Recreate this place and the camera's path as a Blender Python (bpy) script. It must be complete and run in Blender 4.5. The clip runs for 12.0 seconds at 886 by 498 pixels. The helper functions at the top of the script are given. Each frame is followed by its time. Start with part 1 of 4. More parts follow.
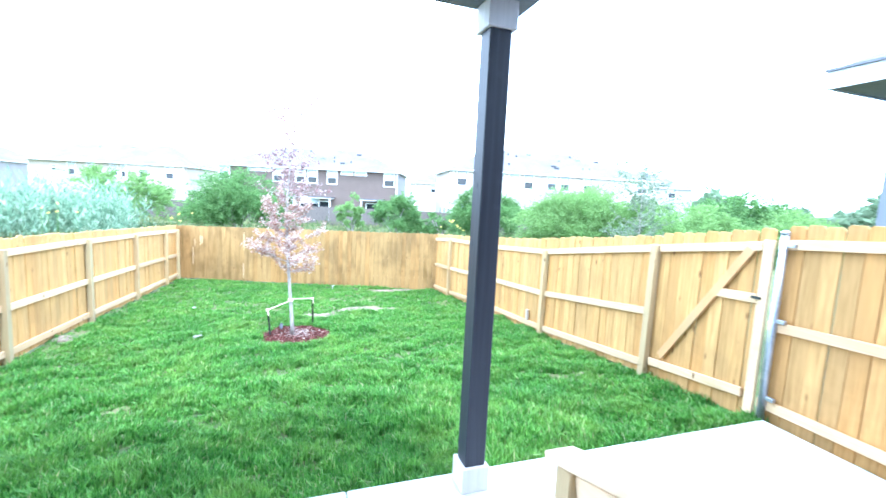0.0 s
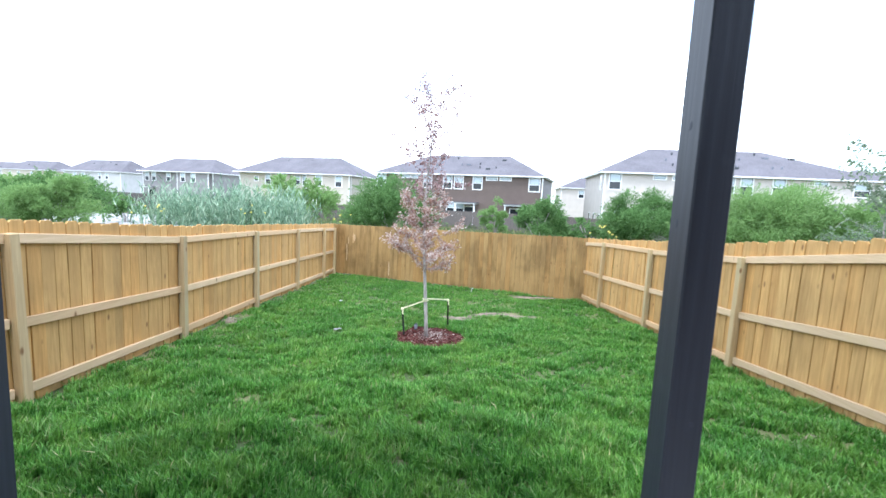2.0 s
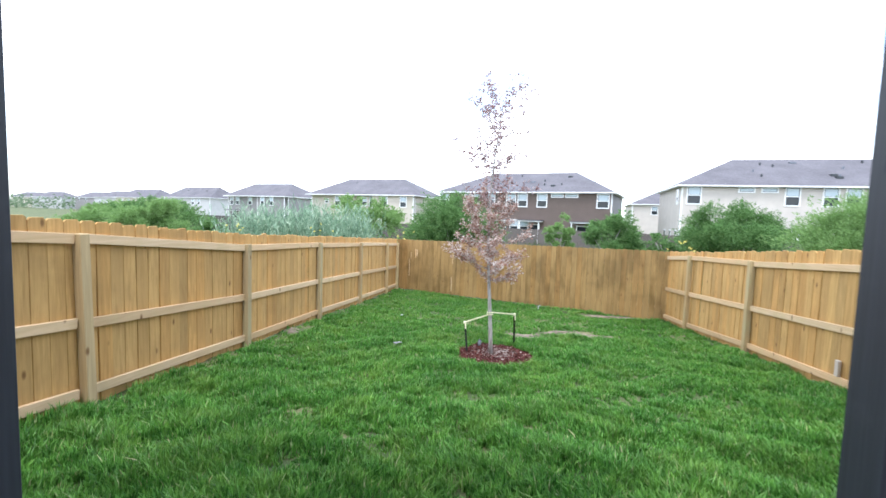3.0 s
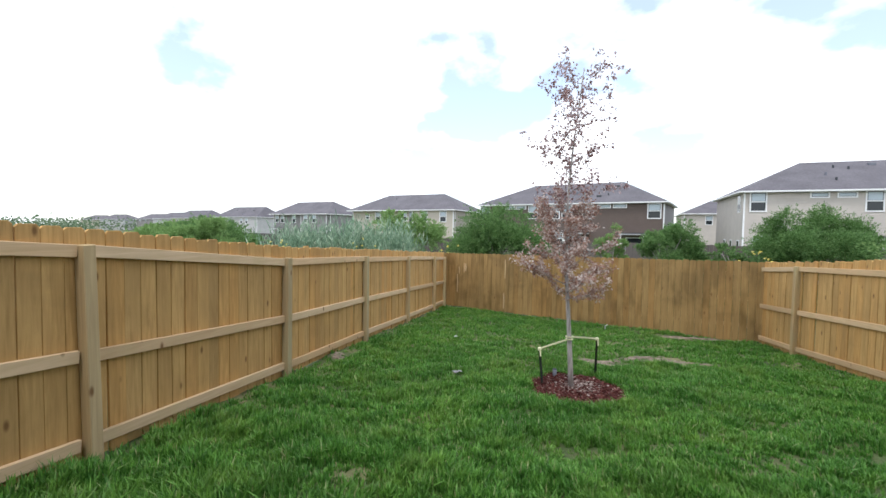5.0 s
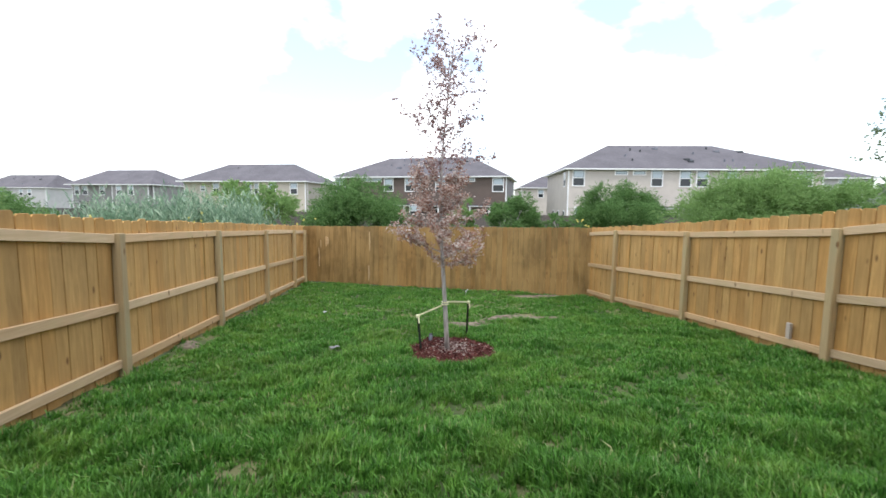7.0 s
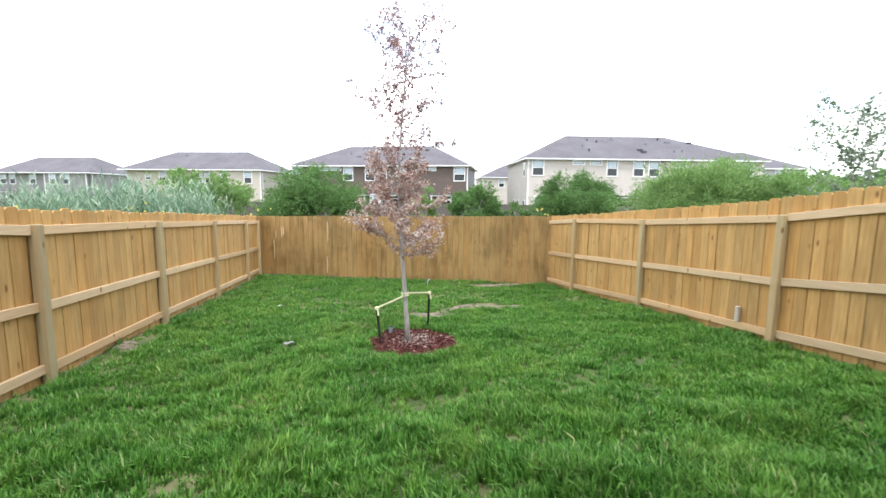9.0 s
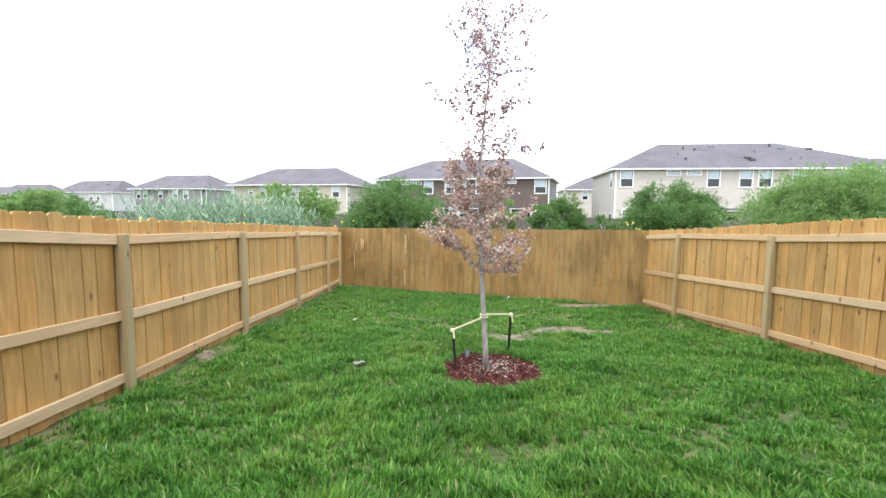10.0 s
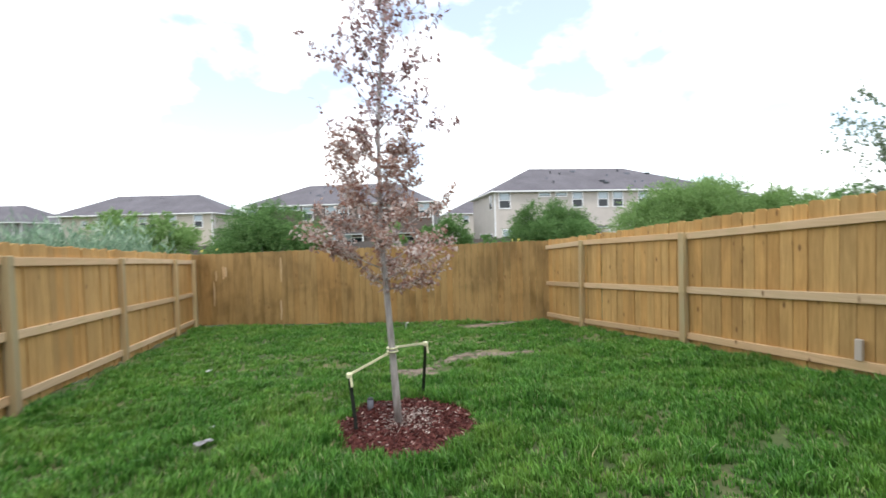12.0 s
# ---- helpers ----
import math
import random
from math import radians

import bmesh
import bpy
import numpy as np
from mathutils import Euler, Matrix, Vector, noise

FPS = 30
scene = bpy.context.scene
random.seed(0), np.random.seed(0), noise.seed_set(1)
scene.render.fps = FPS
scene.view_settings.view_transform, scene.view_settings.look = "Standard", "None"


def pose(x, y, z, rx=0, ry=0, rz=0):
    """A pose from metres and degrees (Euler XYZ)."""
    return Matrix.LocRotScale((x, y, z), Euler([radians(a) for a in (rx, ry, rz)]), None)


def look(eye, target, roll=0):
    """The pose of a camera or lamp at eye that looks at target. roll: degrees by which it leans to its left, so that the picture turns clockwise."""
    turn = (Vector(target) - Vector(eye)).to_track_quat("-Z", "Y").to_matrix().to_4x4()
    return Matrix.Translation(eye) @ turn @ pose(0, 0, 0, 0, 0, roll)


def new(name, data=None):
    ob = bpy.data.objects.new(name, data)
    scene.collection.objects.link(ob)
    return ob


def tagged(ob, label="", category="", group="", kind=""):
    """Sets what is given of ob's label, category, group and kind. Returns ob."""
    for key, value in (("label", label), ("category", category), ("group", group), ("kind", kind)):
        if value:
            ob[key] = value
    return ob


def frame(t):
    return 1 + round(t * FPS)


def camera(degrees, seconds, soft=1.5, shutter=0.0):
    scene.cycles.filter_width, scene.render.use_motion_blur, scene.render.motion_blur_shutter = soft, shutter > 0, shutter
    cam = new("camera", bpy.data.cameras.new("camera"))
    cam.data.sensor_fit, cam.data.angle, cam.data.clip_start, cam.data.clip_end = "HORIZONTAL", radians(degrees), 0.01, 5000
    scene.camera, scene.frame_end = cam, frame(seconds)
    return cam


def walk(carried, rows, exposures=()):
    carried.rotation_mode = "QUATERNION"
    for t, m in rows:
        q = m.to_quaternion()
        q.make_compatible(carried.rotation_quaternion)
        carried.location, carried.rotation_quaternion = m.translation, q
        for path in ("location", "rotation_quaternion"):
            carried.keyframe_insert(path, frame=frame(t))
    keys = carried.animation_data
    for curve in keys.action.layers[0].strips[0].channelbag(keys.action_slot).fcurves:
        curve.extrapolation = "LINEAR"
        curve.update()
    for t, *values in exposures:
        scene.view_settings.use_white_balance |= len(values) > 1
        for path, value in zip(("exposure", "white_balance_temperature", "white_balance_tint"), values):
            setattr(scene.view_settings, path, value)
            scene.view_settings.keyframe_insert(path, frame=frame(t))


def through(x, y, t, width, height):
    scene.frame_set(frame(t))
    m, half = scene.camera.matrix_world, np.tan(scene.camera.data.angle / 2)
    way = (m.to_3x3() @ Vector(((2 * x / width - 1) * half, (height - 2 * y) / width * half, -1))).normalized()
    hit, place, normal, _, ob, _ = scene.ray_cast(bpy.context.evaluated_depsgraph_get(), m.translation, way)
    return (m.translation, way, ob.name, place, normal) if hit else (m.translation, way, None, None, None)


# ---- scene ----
cam = camera(91.6, 12.0, 1.5, 0.35)
PATH = [
    (0, (0.283, 0.332, 2.171), (0.931, 2.21, 1.937), 2.8),
    (0.5, (0.375, 0.567, 2.154), (0.828, 2.496, 1.883), 3.6),
    (1, (0.411, 0.815, 2.146), (0.801, 2.752, 1.839), 2.8),
    (1.5, (0.431, 0.986, 2.028), (0.544, 2.973, 1.831), 1.9),
    (2, (0.442, 1.165, 1.953), (0.447, 3.152, 1.72), 2.7),
    (2.5, (0.407, 1.368, 1.857), (0.295, 3.341, 1.549), 0.1),
    (3, (0.41, 1.583, 1.738), (0.121, 3.556, 1.587), 1.9),
    (3.5, (0.394, 1.782, 1.669), (0.024, 3.732, 1.424), 2.8),
    (3.7, (0.345, 1.879, 1.645), (-0.062, 3.831, 1.497), 2.1),
    (5.3, (-0.211, 2.538, 1.607), (-0.676, 4.482, 1.53), 0.9),
    (5.5, (-0.28, 2.555, 1.592), (-0.604, 4.527, 1.518), -0.3),
    (6, (-0.402, 2.562, 1.582), (-0.472, 4.557, 1.46), -0.2),
    (6.5, (-0.403, 2.557, 1.583), (-0.348, 4.55, 1.42), 0.5),
    (7, (-0.384, 2.555, 1.567), (-0.185, 4.535, 1.366), 0.6),
    (7.5, (-0.348, 2.555, 1.565), (0.04, 4.504, 1.339), 0.9),
    (7.7, (-0.334, 2.546, 1.562), (0.139, 4.476, 1.33), 1.0),
    (9.3, (-0.331, 2.858, 1.544), (-0.042, 4.822, 1.296), 0.2),
    (9.5, (-0.322, 2.996, 1.556), (-0.144, 4.976, 1.34), 0.9),
    (10, (-0.303, 3.262, 1.512), (-0.289, 5.253, 1.323), 0.5),
    (10.5, (-0.328, 3.558, 1.428), (-0.167, 5.55, 1.354), -0.9),
    (11, (-0.345, 3.875, 1.353), (-0.218, 5.867, 1.228), 0.3),
    (11.5, (-0.313, 4.225, 1.299), (-0.063, 6.207, 1.206), 1.2),
    (12, (-0.325, 4.576, 1.228), (0.215, 6.501, 1.161), -1.5),
]
CLOUD, SUN_POWER = 1.15, 1.0
CLOUD_SHIFT, CLOUD_EDGE = (0.3, 0.2, -0.16), (0.42, 0.515)
EXPOSURES = [(0.0, 2.95, 5050, 5), (0.5, 2.52, 5150, 5), (1.5, 1.98, 5600, 8), (2.5, 1.68, 5800, 9), (3.7, 1.48, 6150, 10), (5.3, 0.76, 6350, 10), (6.5, 0.72, 6400, 10), (7.0, 1.0, 6400, 10), (7.7, 1.28, 6400, 10), (9.5, 1.55, 6500, 10), (10.5, 1.5, 6500, 10), (11.2, 1.3, 6500, 10), (12.0, 0.97, 6500, 10)]
walk(cam, [(t, look(eye, target, roll)) for t, eye, target, roll in PATH], EXPOSURES)

# ---- world, sun, exposure ----
world = bpy.data.worlds.new("sky")
scene.world = world
world.use_nodes = True
wn, wl = world.node_tree.nodes, world.node_tree.links
wn.clear()
sky = wn.new("ShaderNodeTexSky")
sky.sky_type, sky.sun_disc = "NISHITA", False
SUN_UP, SUN_ROUND = 66.0, 172.0
sky.sun_elevation, sky.sun_rotation = radians(SUN_UP), radians(SUN_ROUND)
bg_sky, bg_cloud = wn.new("ShaderNodeBackground"), wn.new("ShaderNodeBackground")
wl.new(sky.outputs[0], bg_sky.inputs[0])
bg_sky.inputs[1].default_value = 0.15
bg_cloud.inputs[0].default_value = (0.93, 0.965, 1.0, 1)
bg_cloud.inputs[1].default_value = CLOUD
coord, mapping = wn.new("ShaderNodeTexCoord"), wn.new("ShaderNodeMapping")
mapping.inputs["Scale"].default_value = (1.0, 1.0, 1.7)
mapping.inputs["Rotation"].default_value = (0, 0, radians(10))
mapping.inputs["Location"].default_value = CLOUD_SHIFT
cloud = wn.new("ShaderNodeTexNoise")
cloud.inputs["Scale"].default_value, cloud.inputs["Detail"].default_value, cloud.inputs["Roughness"].default_value = 2.3, 7.0, 0.52
ramp = wn.new("ShaderNodeValToRGB")
ramp.color_ramp.elements[0].position, ramp.color_ramp.elements[1].position = CLOUD_EDGE
ramp.color_ramp.elements[0].color = (0.22, 0.22, 0.22, 1)
wl.new(coord.outputs["Generated"], mapping.inputs[0])
wl.new(mapping.outputs[0], cloud.inputs[0])
wl.new(cloud.outputs[0], ramp.inputs[0])
wmix, wout = wn.new("ShaderNodeMixShader"), wn.new("ShaderNodeOutputWorld")
wl.new(ramp.outputs[0], wmix.inputs[0])
wl.new(bg_sky.outputs[0], wmix.inputs[1])
wl.new(bg_cloud.outputs[0], wmix.inputs[2])
wl.new(wmix.outputs[0], wout.inputs[0])
sun = new("sun", bpy.data.lights.new("sun", "SUN"))
sun.data.energy, sun.data.angle, sun.data.color = SUN_POWER, radians(14), (1.0, 0.96, 0.9)
s_az = radians(SUN_ROUND)
sun.matrix_basis = look((0, 0, 0), (-math.sin(s_az) * math.cos(radians(SUN_UP)), -math.cos(s_az) * math.cos(radians(SUN_UP)), -math.sin(radians(SUN_UP))))

# ---- materials ----
rng = np.random.default_rng(7)


class Mat:
    """A node material with a principled shader and short calls for its nodes."""

    def __init__(self, name, rough=0.8, metal=0.0):
        self.m = bpy.data.materials.new(name)
        self.m.use_nodes = True
        self.n, self.l = self.m.node_tree.nodes, self.m.node_tree.links
        self.b = self.n["Principled BSDF"]
        self.b.inputs["Roughness"].default_value, self.b.inputs["Metallic"].default_value = rough, metal
        self.b.inputs["Specular IOR Level"].default_value = 0.35

    def node(self, kind, **values):
        node = self.n.new("ShaderNode" + kind)
        for key, value in values.items():
            node.inputs[key.replace("_", " ")].default_value = value
        return node

    def link(self, a, b):
        self.l.new(a, b)

    def coords(self, scale, random_shift=True):
        tc = self.node("TexCoord")
        mp = self.node("Mapping", Scale=scale)
        if random_shift:
            info = self.node("ObjectInfo")
            add = self.n.new("ShaderNodeVectorMath")
            mul = self.n.new("ShaderNodeVectorMath")
            mul.operation, mul.inputs[1].default_value = "SCALE", (0, 0, 0)
            mul.inputs[0].default_value = (13.0, 29.0, 47.0)
            self.link(info.outputs["Random"], mul.inputs["Scale"])
            self.link(tc.outputs["Object"], add.inputs[0])
            self.link(mul.outputs[0], add.inputs[1])
            self.link(add.outputs[0], mp.inputs[0])
        else:
            self.link(tc.outputs["Object"], mp.inputs[0])
        return mp.outputs[0]

    def noise(self, vec, scale, detail=4.0, rough=0.55, distort=0.0):
        n = self.node("TexNoise", Scale=scale, Detail=detail, Roughness=rough, Distortion=distort)
        if vec is not None:
            self.link(vec, n.inputs["Vector"])
        return n.outputs[0]

    def ramp(self, fac, stops):
        r = self.n.new("ShaderNodeValToRGB")
        el = r.color_ramp.elements
        while len(el) < len(stops):
            el.new(0.5)
        for e, (p, c) in zip(el, stops):
            e.position, e.color = p, (*c, 1)
        self.link(fac, r.inputs[0])
        return r.outputs[0]

    def mix(self, a, b, fac, mode="MIX"):
        m = self.n.new("ShaderNodeMix")
        m.data_type, m.blend_type = "RGBA", mode
        for value, socket in ((fac, m.inputs[0]), (a, m.inputs[6]), (b, m.inputs[7])):
            if isinstance(value, (int, float)):
                socket.default_value = value
            elif isinstance(value, tuple):
                socket.default_value = (*value, 1)
            else:
                self.link(value, socket)
        return m.outputs[2]

    def color(self, c):
        if isinstance(c, tuple):
            self.b.inputs["Base Color"].default_value = (*c, 1)
        else:
            self.link(c, self.b.inputs["Base Color"])
        return self

    def bump(self, height, strength=0.3, dist=0.01):
        bp = self.node("Bump", Strength=strength, Distance=dist)
        self.link(height, bp.inputs["Height"])
        self.link(bp.outputs[0], self.b.inputs["Normal"])
        return self


def grey(a):
    return (a, a, a)


def wood(name, dark, light, knot=(0.16, 0.075, 0.025), grain=(38.0, 38.0, 1.6), rough=0.78, spread=0.5, stain=(0.33, 0.3, 0.17), blotchy=0.55, broad=0.0):
    m = Mat(name, rough)
    v = m.coords((1, 1, 1))
    g = m.coords(grain)
    fine = m.noise(g, 1.0, 6.0, 0.6, 0.6)
    tone = m.ramp(fine, [(0.18, dark), (0.85, light)])
    info = m.node("ObjectInfo")
    shift = m.ramp(info.outputs["Random"], [(0.0, grey(1 - spread)), (0.45, grey(0.95)), (1.0, grey(1.0))])
    tone = m.mix(tone, shift, 1.0, "MULTIPLY")
    warm = m.node("Math")
    warm.operation = "FRACT"
    big = m.n.new("ShaderNodeMath")
    big.operation, big.inputs[1].default_value = "MULTIPLY", 17.3
    m.link(info.outputs["Random"], big.inputs[0])
    m.link(big.outputs[0], warm.inputs[0])
    hue = m.ramp(warm.outputs[0], [(0.0, (1.0, 0.88, 0.74)), (0.5, (1, 0.98, 0.96)), (1.0, (1.0, 0.96, 0.9))])
    tone = m.mix(tone, hue, 1.0, "MULTIPLY")
    blotch = m.ramp(m.noise(m.coords((3, 3, 0.9)), 1.3, 3.0), [(0.48, grey(0)), (0.72, grey(blotchy))])
    tone = m.mix(tone, stain, blotch)
    vor = m.node("TexVoronoi", Scale=1.0)
    m.link(m.coords((6.0, 6.0, 2.6)), vor.inputs["Vector"])
    spot = m.ramp(vor.outputs["Distance"], [(0.05, grey(0.9)), (0.13, grey(0))])
    tone = m.mix(tone, knot, spot)
    if broad:
        geo = m.node("NewGeometry")
        wash = m.ramp(m.noise(geo.outputs["Position"], 1.1, 5.0, 0.6, 0.8), [(0.36, grey(1 - broad)), (0.5, grey(1.0)), (0.68, grey(1 + 0.5 * broad))])
        tone = m.mix(tone, wash, 1.0, "MULTIPLY")
    m.color(tone)
    m.bump(fine, 0.35, 0.004)
    return m.m


M = {}
M["picket"] = wood("cedar_picket", (0.355, 0.205, 0.065), (0.71, 0.455, 0.182), grain=(30.0, 30.0, 2.2), spread=0.23, stain=(0.4, 0.235, 0.083), blotchy=0.7, broad=0.12)
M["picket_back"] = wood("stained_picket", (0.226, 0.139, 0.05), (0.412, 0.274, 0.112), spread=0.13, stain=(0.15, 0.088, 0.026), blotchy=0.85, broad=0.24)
M["rail"] = wood("pine_rail", (0.52, 0.37, 0.21), (0.74, 0.56, 0.375), grain=(38.0, 1.6, 38.0), spread=0.2, stain=(0.5, 0.38, 0.2))
M["brace"] = wood("pine_brace", (0.5, 0.3, 0.13), (0.7, 0.46, 0.24), grain=(38.0, 2.0, 2.0), spread=0.1)
M["post"] = wood("treated_post", (0.36, 0.27, 0.145), (0.57, 0.45, 0.265), spread=0.25, stain=(0.37, 0.33, 0.185), blotchy=0.7)
M["lumber"] = wood("fresh_lumber", (0.66, 0.5, 0.32), (0.84, 0.7, 0.5), grain=(30.0, 2.0, 30.0), spread=0.1)
M["deck"] = wood("deck_board", (0.4, 0.3, 0.18), (0.58, 0.45, 0.28), grain=(2.0, 30.0, 30.0), spread=0.25)
M["offcut"] = wood("grey_offcut", (0.42, 0.38, 0.34), (0.6, 0.56, 0.52), spread=0.1, stain=(0.5, 0.46, 0.42))
M["grey_fence"] = wood("weathered_fence", (0.09, 0.078, 0.075), (0.17, 0.15, 0.145), spread=0.4, stain=(0.1, 0.09, 0.085))


def painted(name, c, rough=0.6, var=0.12, bump=0.2, scale=(20.0, 20.0, 1.2)):
    m = Mat(name, rough)
    v = m.coords(scale)
    g = m.noise(v, 1.0, 6.0, 0.6, 0.4)
    lo, hi = tuple(x * (1 - var) for x in c), tuple(min(1, x * (1 + var)) for x in c)
    tone = m.ramp(g, [(0.3, lo), (0.7, hi)])
    wear = m.ramp(m.noise(m.coords((4, 4, 4)), 1.5, 5.0), [(0.62, grey(0)), (0.8, grey(0.35))])
    m.color(m.mix(tone, tuple(min(1, x * 1.35 + 0.02) for x in c), wear))
    m.bump(g, bump, 0.004)
    return m.m


M["post_paint"] = painted("slate_paint", (0.027, 0.029, 0.039), 0.46, 0.26, 0.4, (26.0, 26.0, 0.9))
M["knot_paint"] = painted("painted_knot", (0.03, 0.033, 0.045), 0.6)
M["trim_paint"] = painted("greige_trim", (0.52, 0.5, 0.5), 0.6)
M["fascia"] = painted("pale_fascia", (0.62, 0.66, 0.72), 0.6)
M["soffit"] = painted("slate_soffit", (0.16, 0.17, 0.2), 0.7)
M["white_trim"] = painted("white_trim", (0.8, 0.8, 0.8), 0.55, 0.05)


def siding(name, c, pitch=0.18):
    m = Mat(name, 0.8)
    v = m.coords((1, 1, 1), False)
    sep = m.node("SeparateXYZ")
    m.link(v, sep.inputs[0])
    w = m.n.new("ShaderNodeMath")
    w.operation, w.inputs[1].default_value = "MULTIPLY", 1.0 / pitch
    f = m.n.new("ShaderNodeMath")
    f.operation = "FRACT"
    m.link(sep.outputs[2], w.inputs[0])
    m.link(w.outputs[0], f.inputs[0])
    tone = m.ramp(m.noise(v, 1.2, 5.0), [(0.3, tuple(x * 0.93 for x in c)), (0.7, tuple(min(1, x * 1.05) for x in c))])
    m.color(tone)
    m.bump(f.outputs[0], 0.6, 0.02)
    return m.m


M["beige"] = siding("beige_siding", (0.53, 0.48, 0.435))
M["brown"] = siding("brown_siding", (0.133, 0.101, 0.087))
M["grey_siding"] = siding("grey_siding", (0.25, 0.235, 0.235))
M["pale"] = siding("pale_siding", (0.45, 0.44, 0.44))
M["tan"] = siding("tan_siding", (0.5, 0.45, 0.38))
M["blue_grey"] = siding("blue_grey_siding", (0.2, 0.225, 0.27))


def shingles():
    m = Mat("asphalt_shingle", 0.92)
    v = m.coords((1, 1, 1), False)
    a = m.ramp(m.noise(v, 0.5, 4.0), [(0.3, (0.1, 0.093, 0.105)), (0.7, (0.14, 0.131, 0.146))])
    b = m.noise(m.coords((3.0, 3.0, 9.0), False), 2.0, 4.0)
    m.color(m.mix(a, m.ramp(b, [(0.3, grey(0.7)), (0.7, grey(1.2))]), 0.7, "MULTIPLY"))
    m.bump(b, 0.5, 0.03)
    return m.m


M["roof"] = shingles()


def glass_far(name, c):
    m = Mat(name, 0.08)
    m.color(c)
    m.b.inputs["Specular IOR Level"].default_value = 0.4
    return m.m


# Pale blue for blinds, with the sky's reflection painted into the same colour.
M["pane_blind_sky"] = glass_far("blind_and_sky_glass", (0.46, 0.53, 0.58))
M["pane_dark"] = glass_far("dark_glass", (0.025, 0.03, 0.036))


def concrete():
    m = Mat("concrete", 0.85)
    v = m.coords((1, 1, 1), False)
    a = m.ramp(m.noise(v, 1.1, 6.0), [(0.3, (0.37, 0.37, 0.37)), (0.7, (0.47, 0.475, 0.48))])
    b = m.noise(v, 60.0, 4.0)
    m.color(m.mix(a, m.ramp(b, [(0.35, grey(0.9)), (0.65, grey(1.0))]), 1.0, "MULTIPLY"))
    m.bump(b, 0.25, 0.003)
    return m.m


M["concrete"] = concrete()


def metal():
    m = Mat("galvanised_steel", 0.42, 0.85)
    v = m.coords((1, 1, 1), False)
    m.color(m.ramp(m.noise(v, 30.0, 3.0), [(0.3, (0.36, 0.39, 0.45)), (0.7, (0.5, 0.53, 0.6))]))
    return m.m


M["metal"] = metal()


def leafy(name, stops, rough=0.55, through=0.35, patch=0.0, patch_c=(0.3, 0.25, 0.12), gloss=0.18):
    """Leaves: each its own tone, with some light let through."""
    m = Mat(name, rough)
    geo = m.node("NewGeometry")
    tone = m.ramp(geo.outputs["Random Per Island"], stops)
    if patch:
        v = m.coords((1, 1, 1), False)
        f = m.ramp(m.noise(v, 1.5, 6.0, 0.62), [(0.46, grey(0)), (0.68, grey(patch))])
        tone = m.mix(tone, patch_c, f)
        lush = m.ramp(m.noise(v, 0.8, 4.0, 0.6, 0.5), [(0.36, (0.84, 0.9, 0.88)), (0.6, (1.14, 1.1, 1.05))])
        tone = m.mix(tone, lush, 1.0, "MULTIPLY")
        tuft = m.ramp(m.noise(v, 6.5, 4.0, 0.6, 0.4), [(0.36, (0.74, 0.8, 0.78)), (0.52, (1, 1, 1)), (0.68, (1.24, 1.14, 1.08))])
        tone = m.mix(tone, tuft, 1.0, "MULTIPLY")
    m.color(tone)
    m.b.inputs["Specular IOR Level"].default_value = gloss
    tr = m.node("BsdfTranslucent")
    m.link(tone, tr.inputs[0])
    mx = m.node("MixShader", Fac=through)
    m.link(m.b.outputs[0], mx.inputs[1])
    m.link(tr.outputs[0], mx.inputs[2])
    m.link(mx.outputs[0], m.n["Material Output"].inputs[0])
    return m.m


M["grass"] = leafy("lawn_grass", [(0.0, (0.032, 0.108, 0.016)), (0.5, (0.086, 0.235, 0.036)), (0.93, (0.18, 0.395, 0.08)), (0.97, (0.27, 0.36, 0.14)), (1.0, (0.44, 0.42, 0.23))], 0.4, 0.34, 0.42, (0.2, 0.31, 0.062), gloss=0.24)
M["mesquite"] = leafy("bright_leaf", [(0.0, (0.15, 0.26, 0.08)), (0.5, (0.21, 0.34, 0.115)), (1.0, (0.28, 0.41, 0.155))], 0.55, 0.5)
M["dark_leaf"] = leafy("dark_leaf", [(0.0, (0.065, 0.14, 0.04)), (0.5, (0.132, 0.245, 0.08)), (1.0, (0.21, 0.345, 0.122))], 0.55, 0.45)
M["reed"] = leafy("blue_green_blade", [(0.0, (0.09, 0.17, 0.105)), (0.5, (0.22, 0.335, 0.215)), (0.85, (0.37, 0.49, 0.36)), (1.0, (0.52, 0.59, 0.43))])
M["grey_leaf"] = leafy("grey_green_leaf", [(0.0, (0.12, 0.17, 0.1)), (0.5, (0.2, 0.26, 0.165)), (1.0, (0.29, 0.35, 0.24))], 0.6, 0.5)
# Greyed, paler greens: the haze of distance is put into the leaf colour.
M["hazed_leaf"] = leafy("hazed_leaf", [(0.0, (0.09, 0.14, 0.075)), (0.5, (0.14, 0.2, 0.115)), (1.0, (0.2, 0.26, 0.165))], 0.7, 0.3)
M["weed"] = leafy("weed_leaf", [(0.0, (0.05, 0.095, 0.03)), (0.5, (0.1, 0.15, 0.05)), (1.0, (0.22, 0.22, 0.1))])
M["dry_leaf"] = leafy("dry_red_leaf", [(0.0, (0.25, 0.12, 0.085)), (0.35, (0.42, 0.26, 0.21)), (0.7, (0.55, 0.44, 0.39)), (1.0, (0.72, 0.65, 0.62))], 0.7, 0.45)
# Dry browns lightened towards mauve: glow against the sky is in the colour.
M["dry_leaf_high"] = leafy("glow_paled_brown_leaf", [(0.0, (0.17, 0.085, 0.08)), (0.5, (0.34, 0.22, 0.21)), (1.0, (0.56, 0.45, 0.46))], 0.7, 0.6)
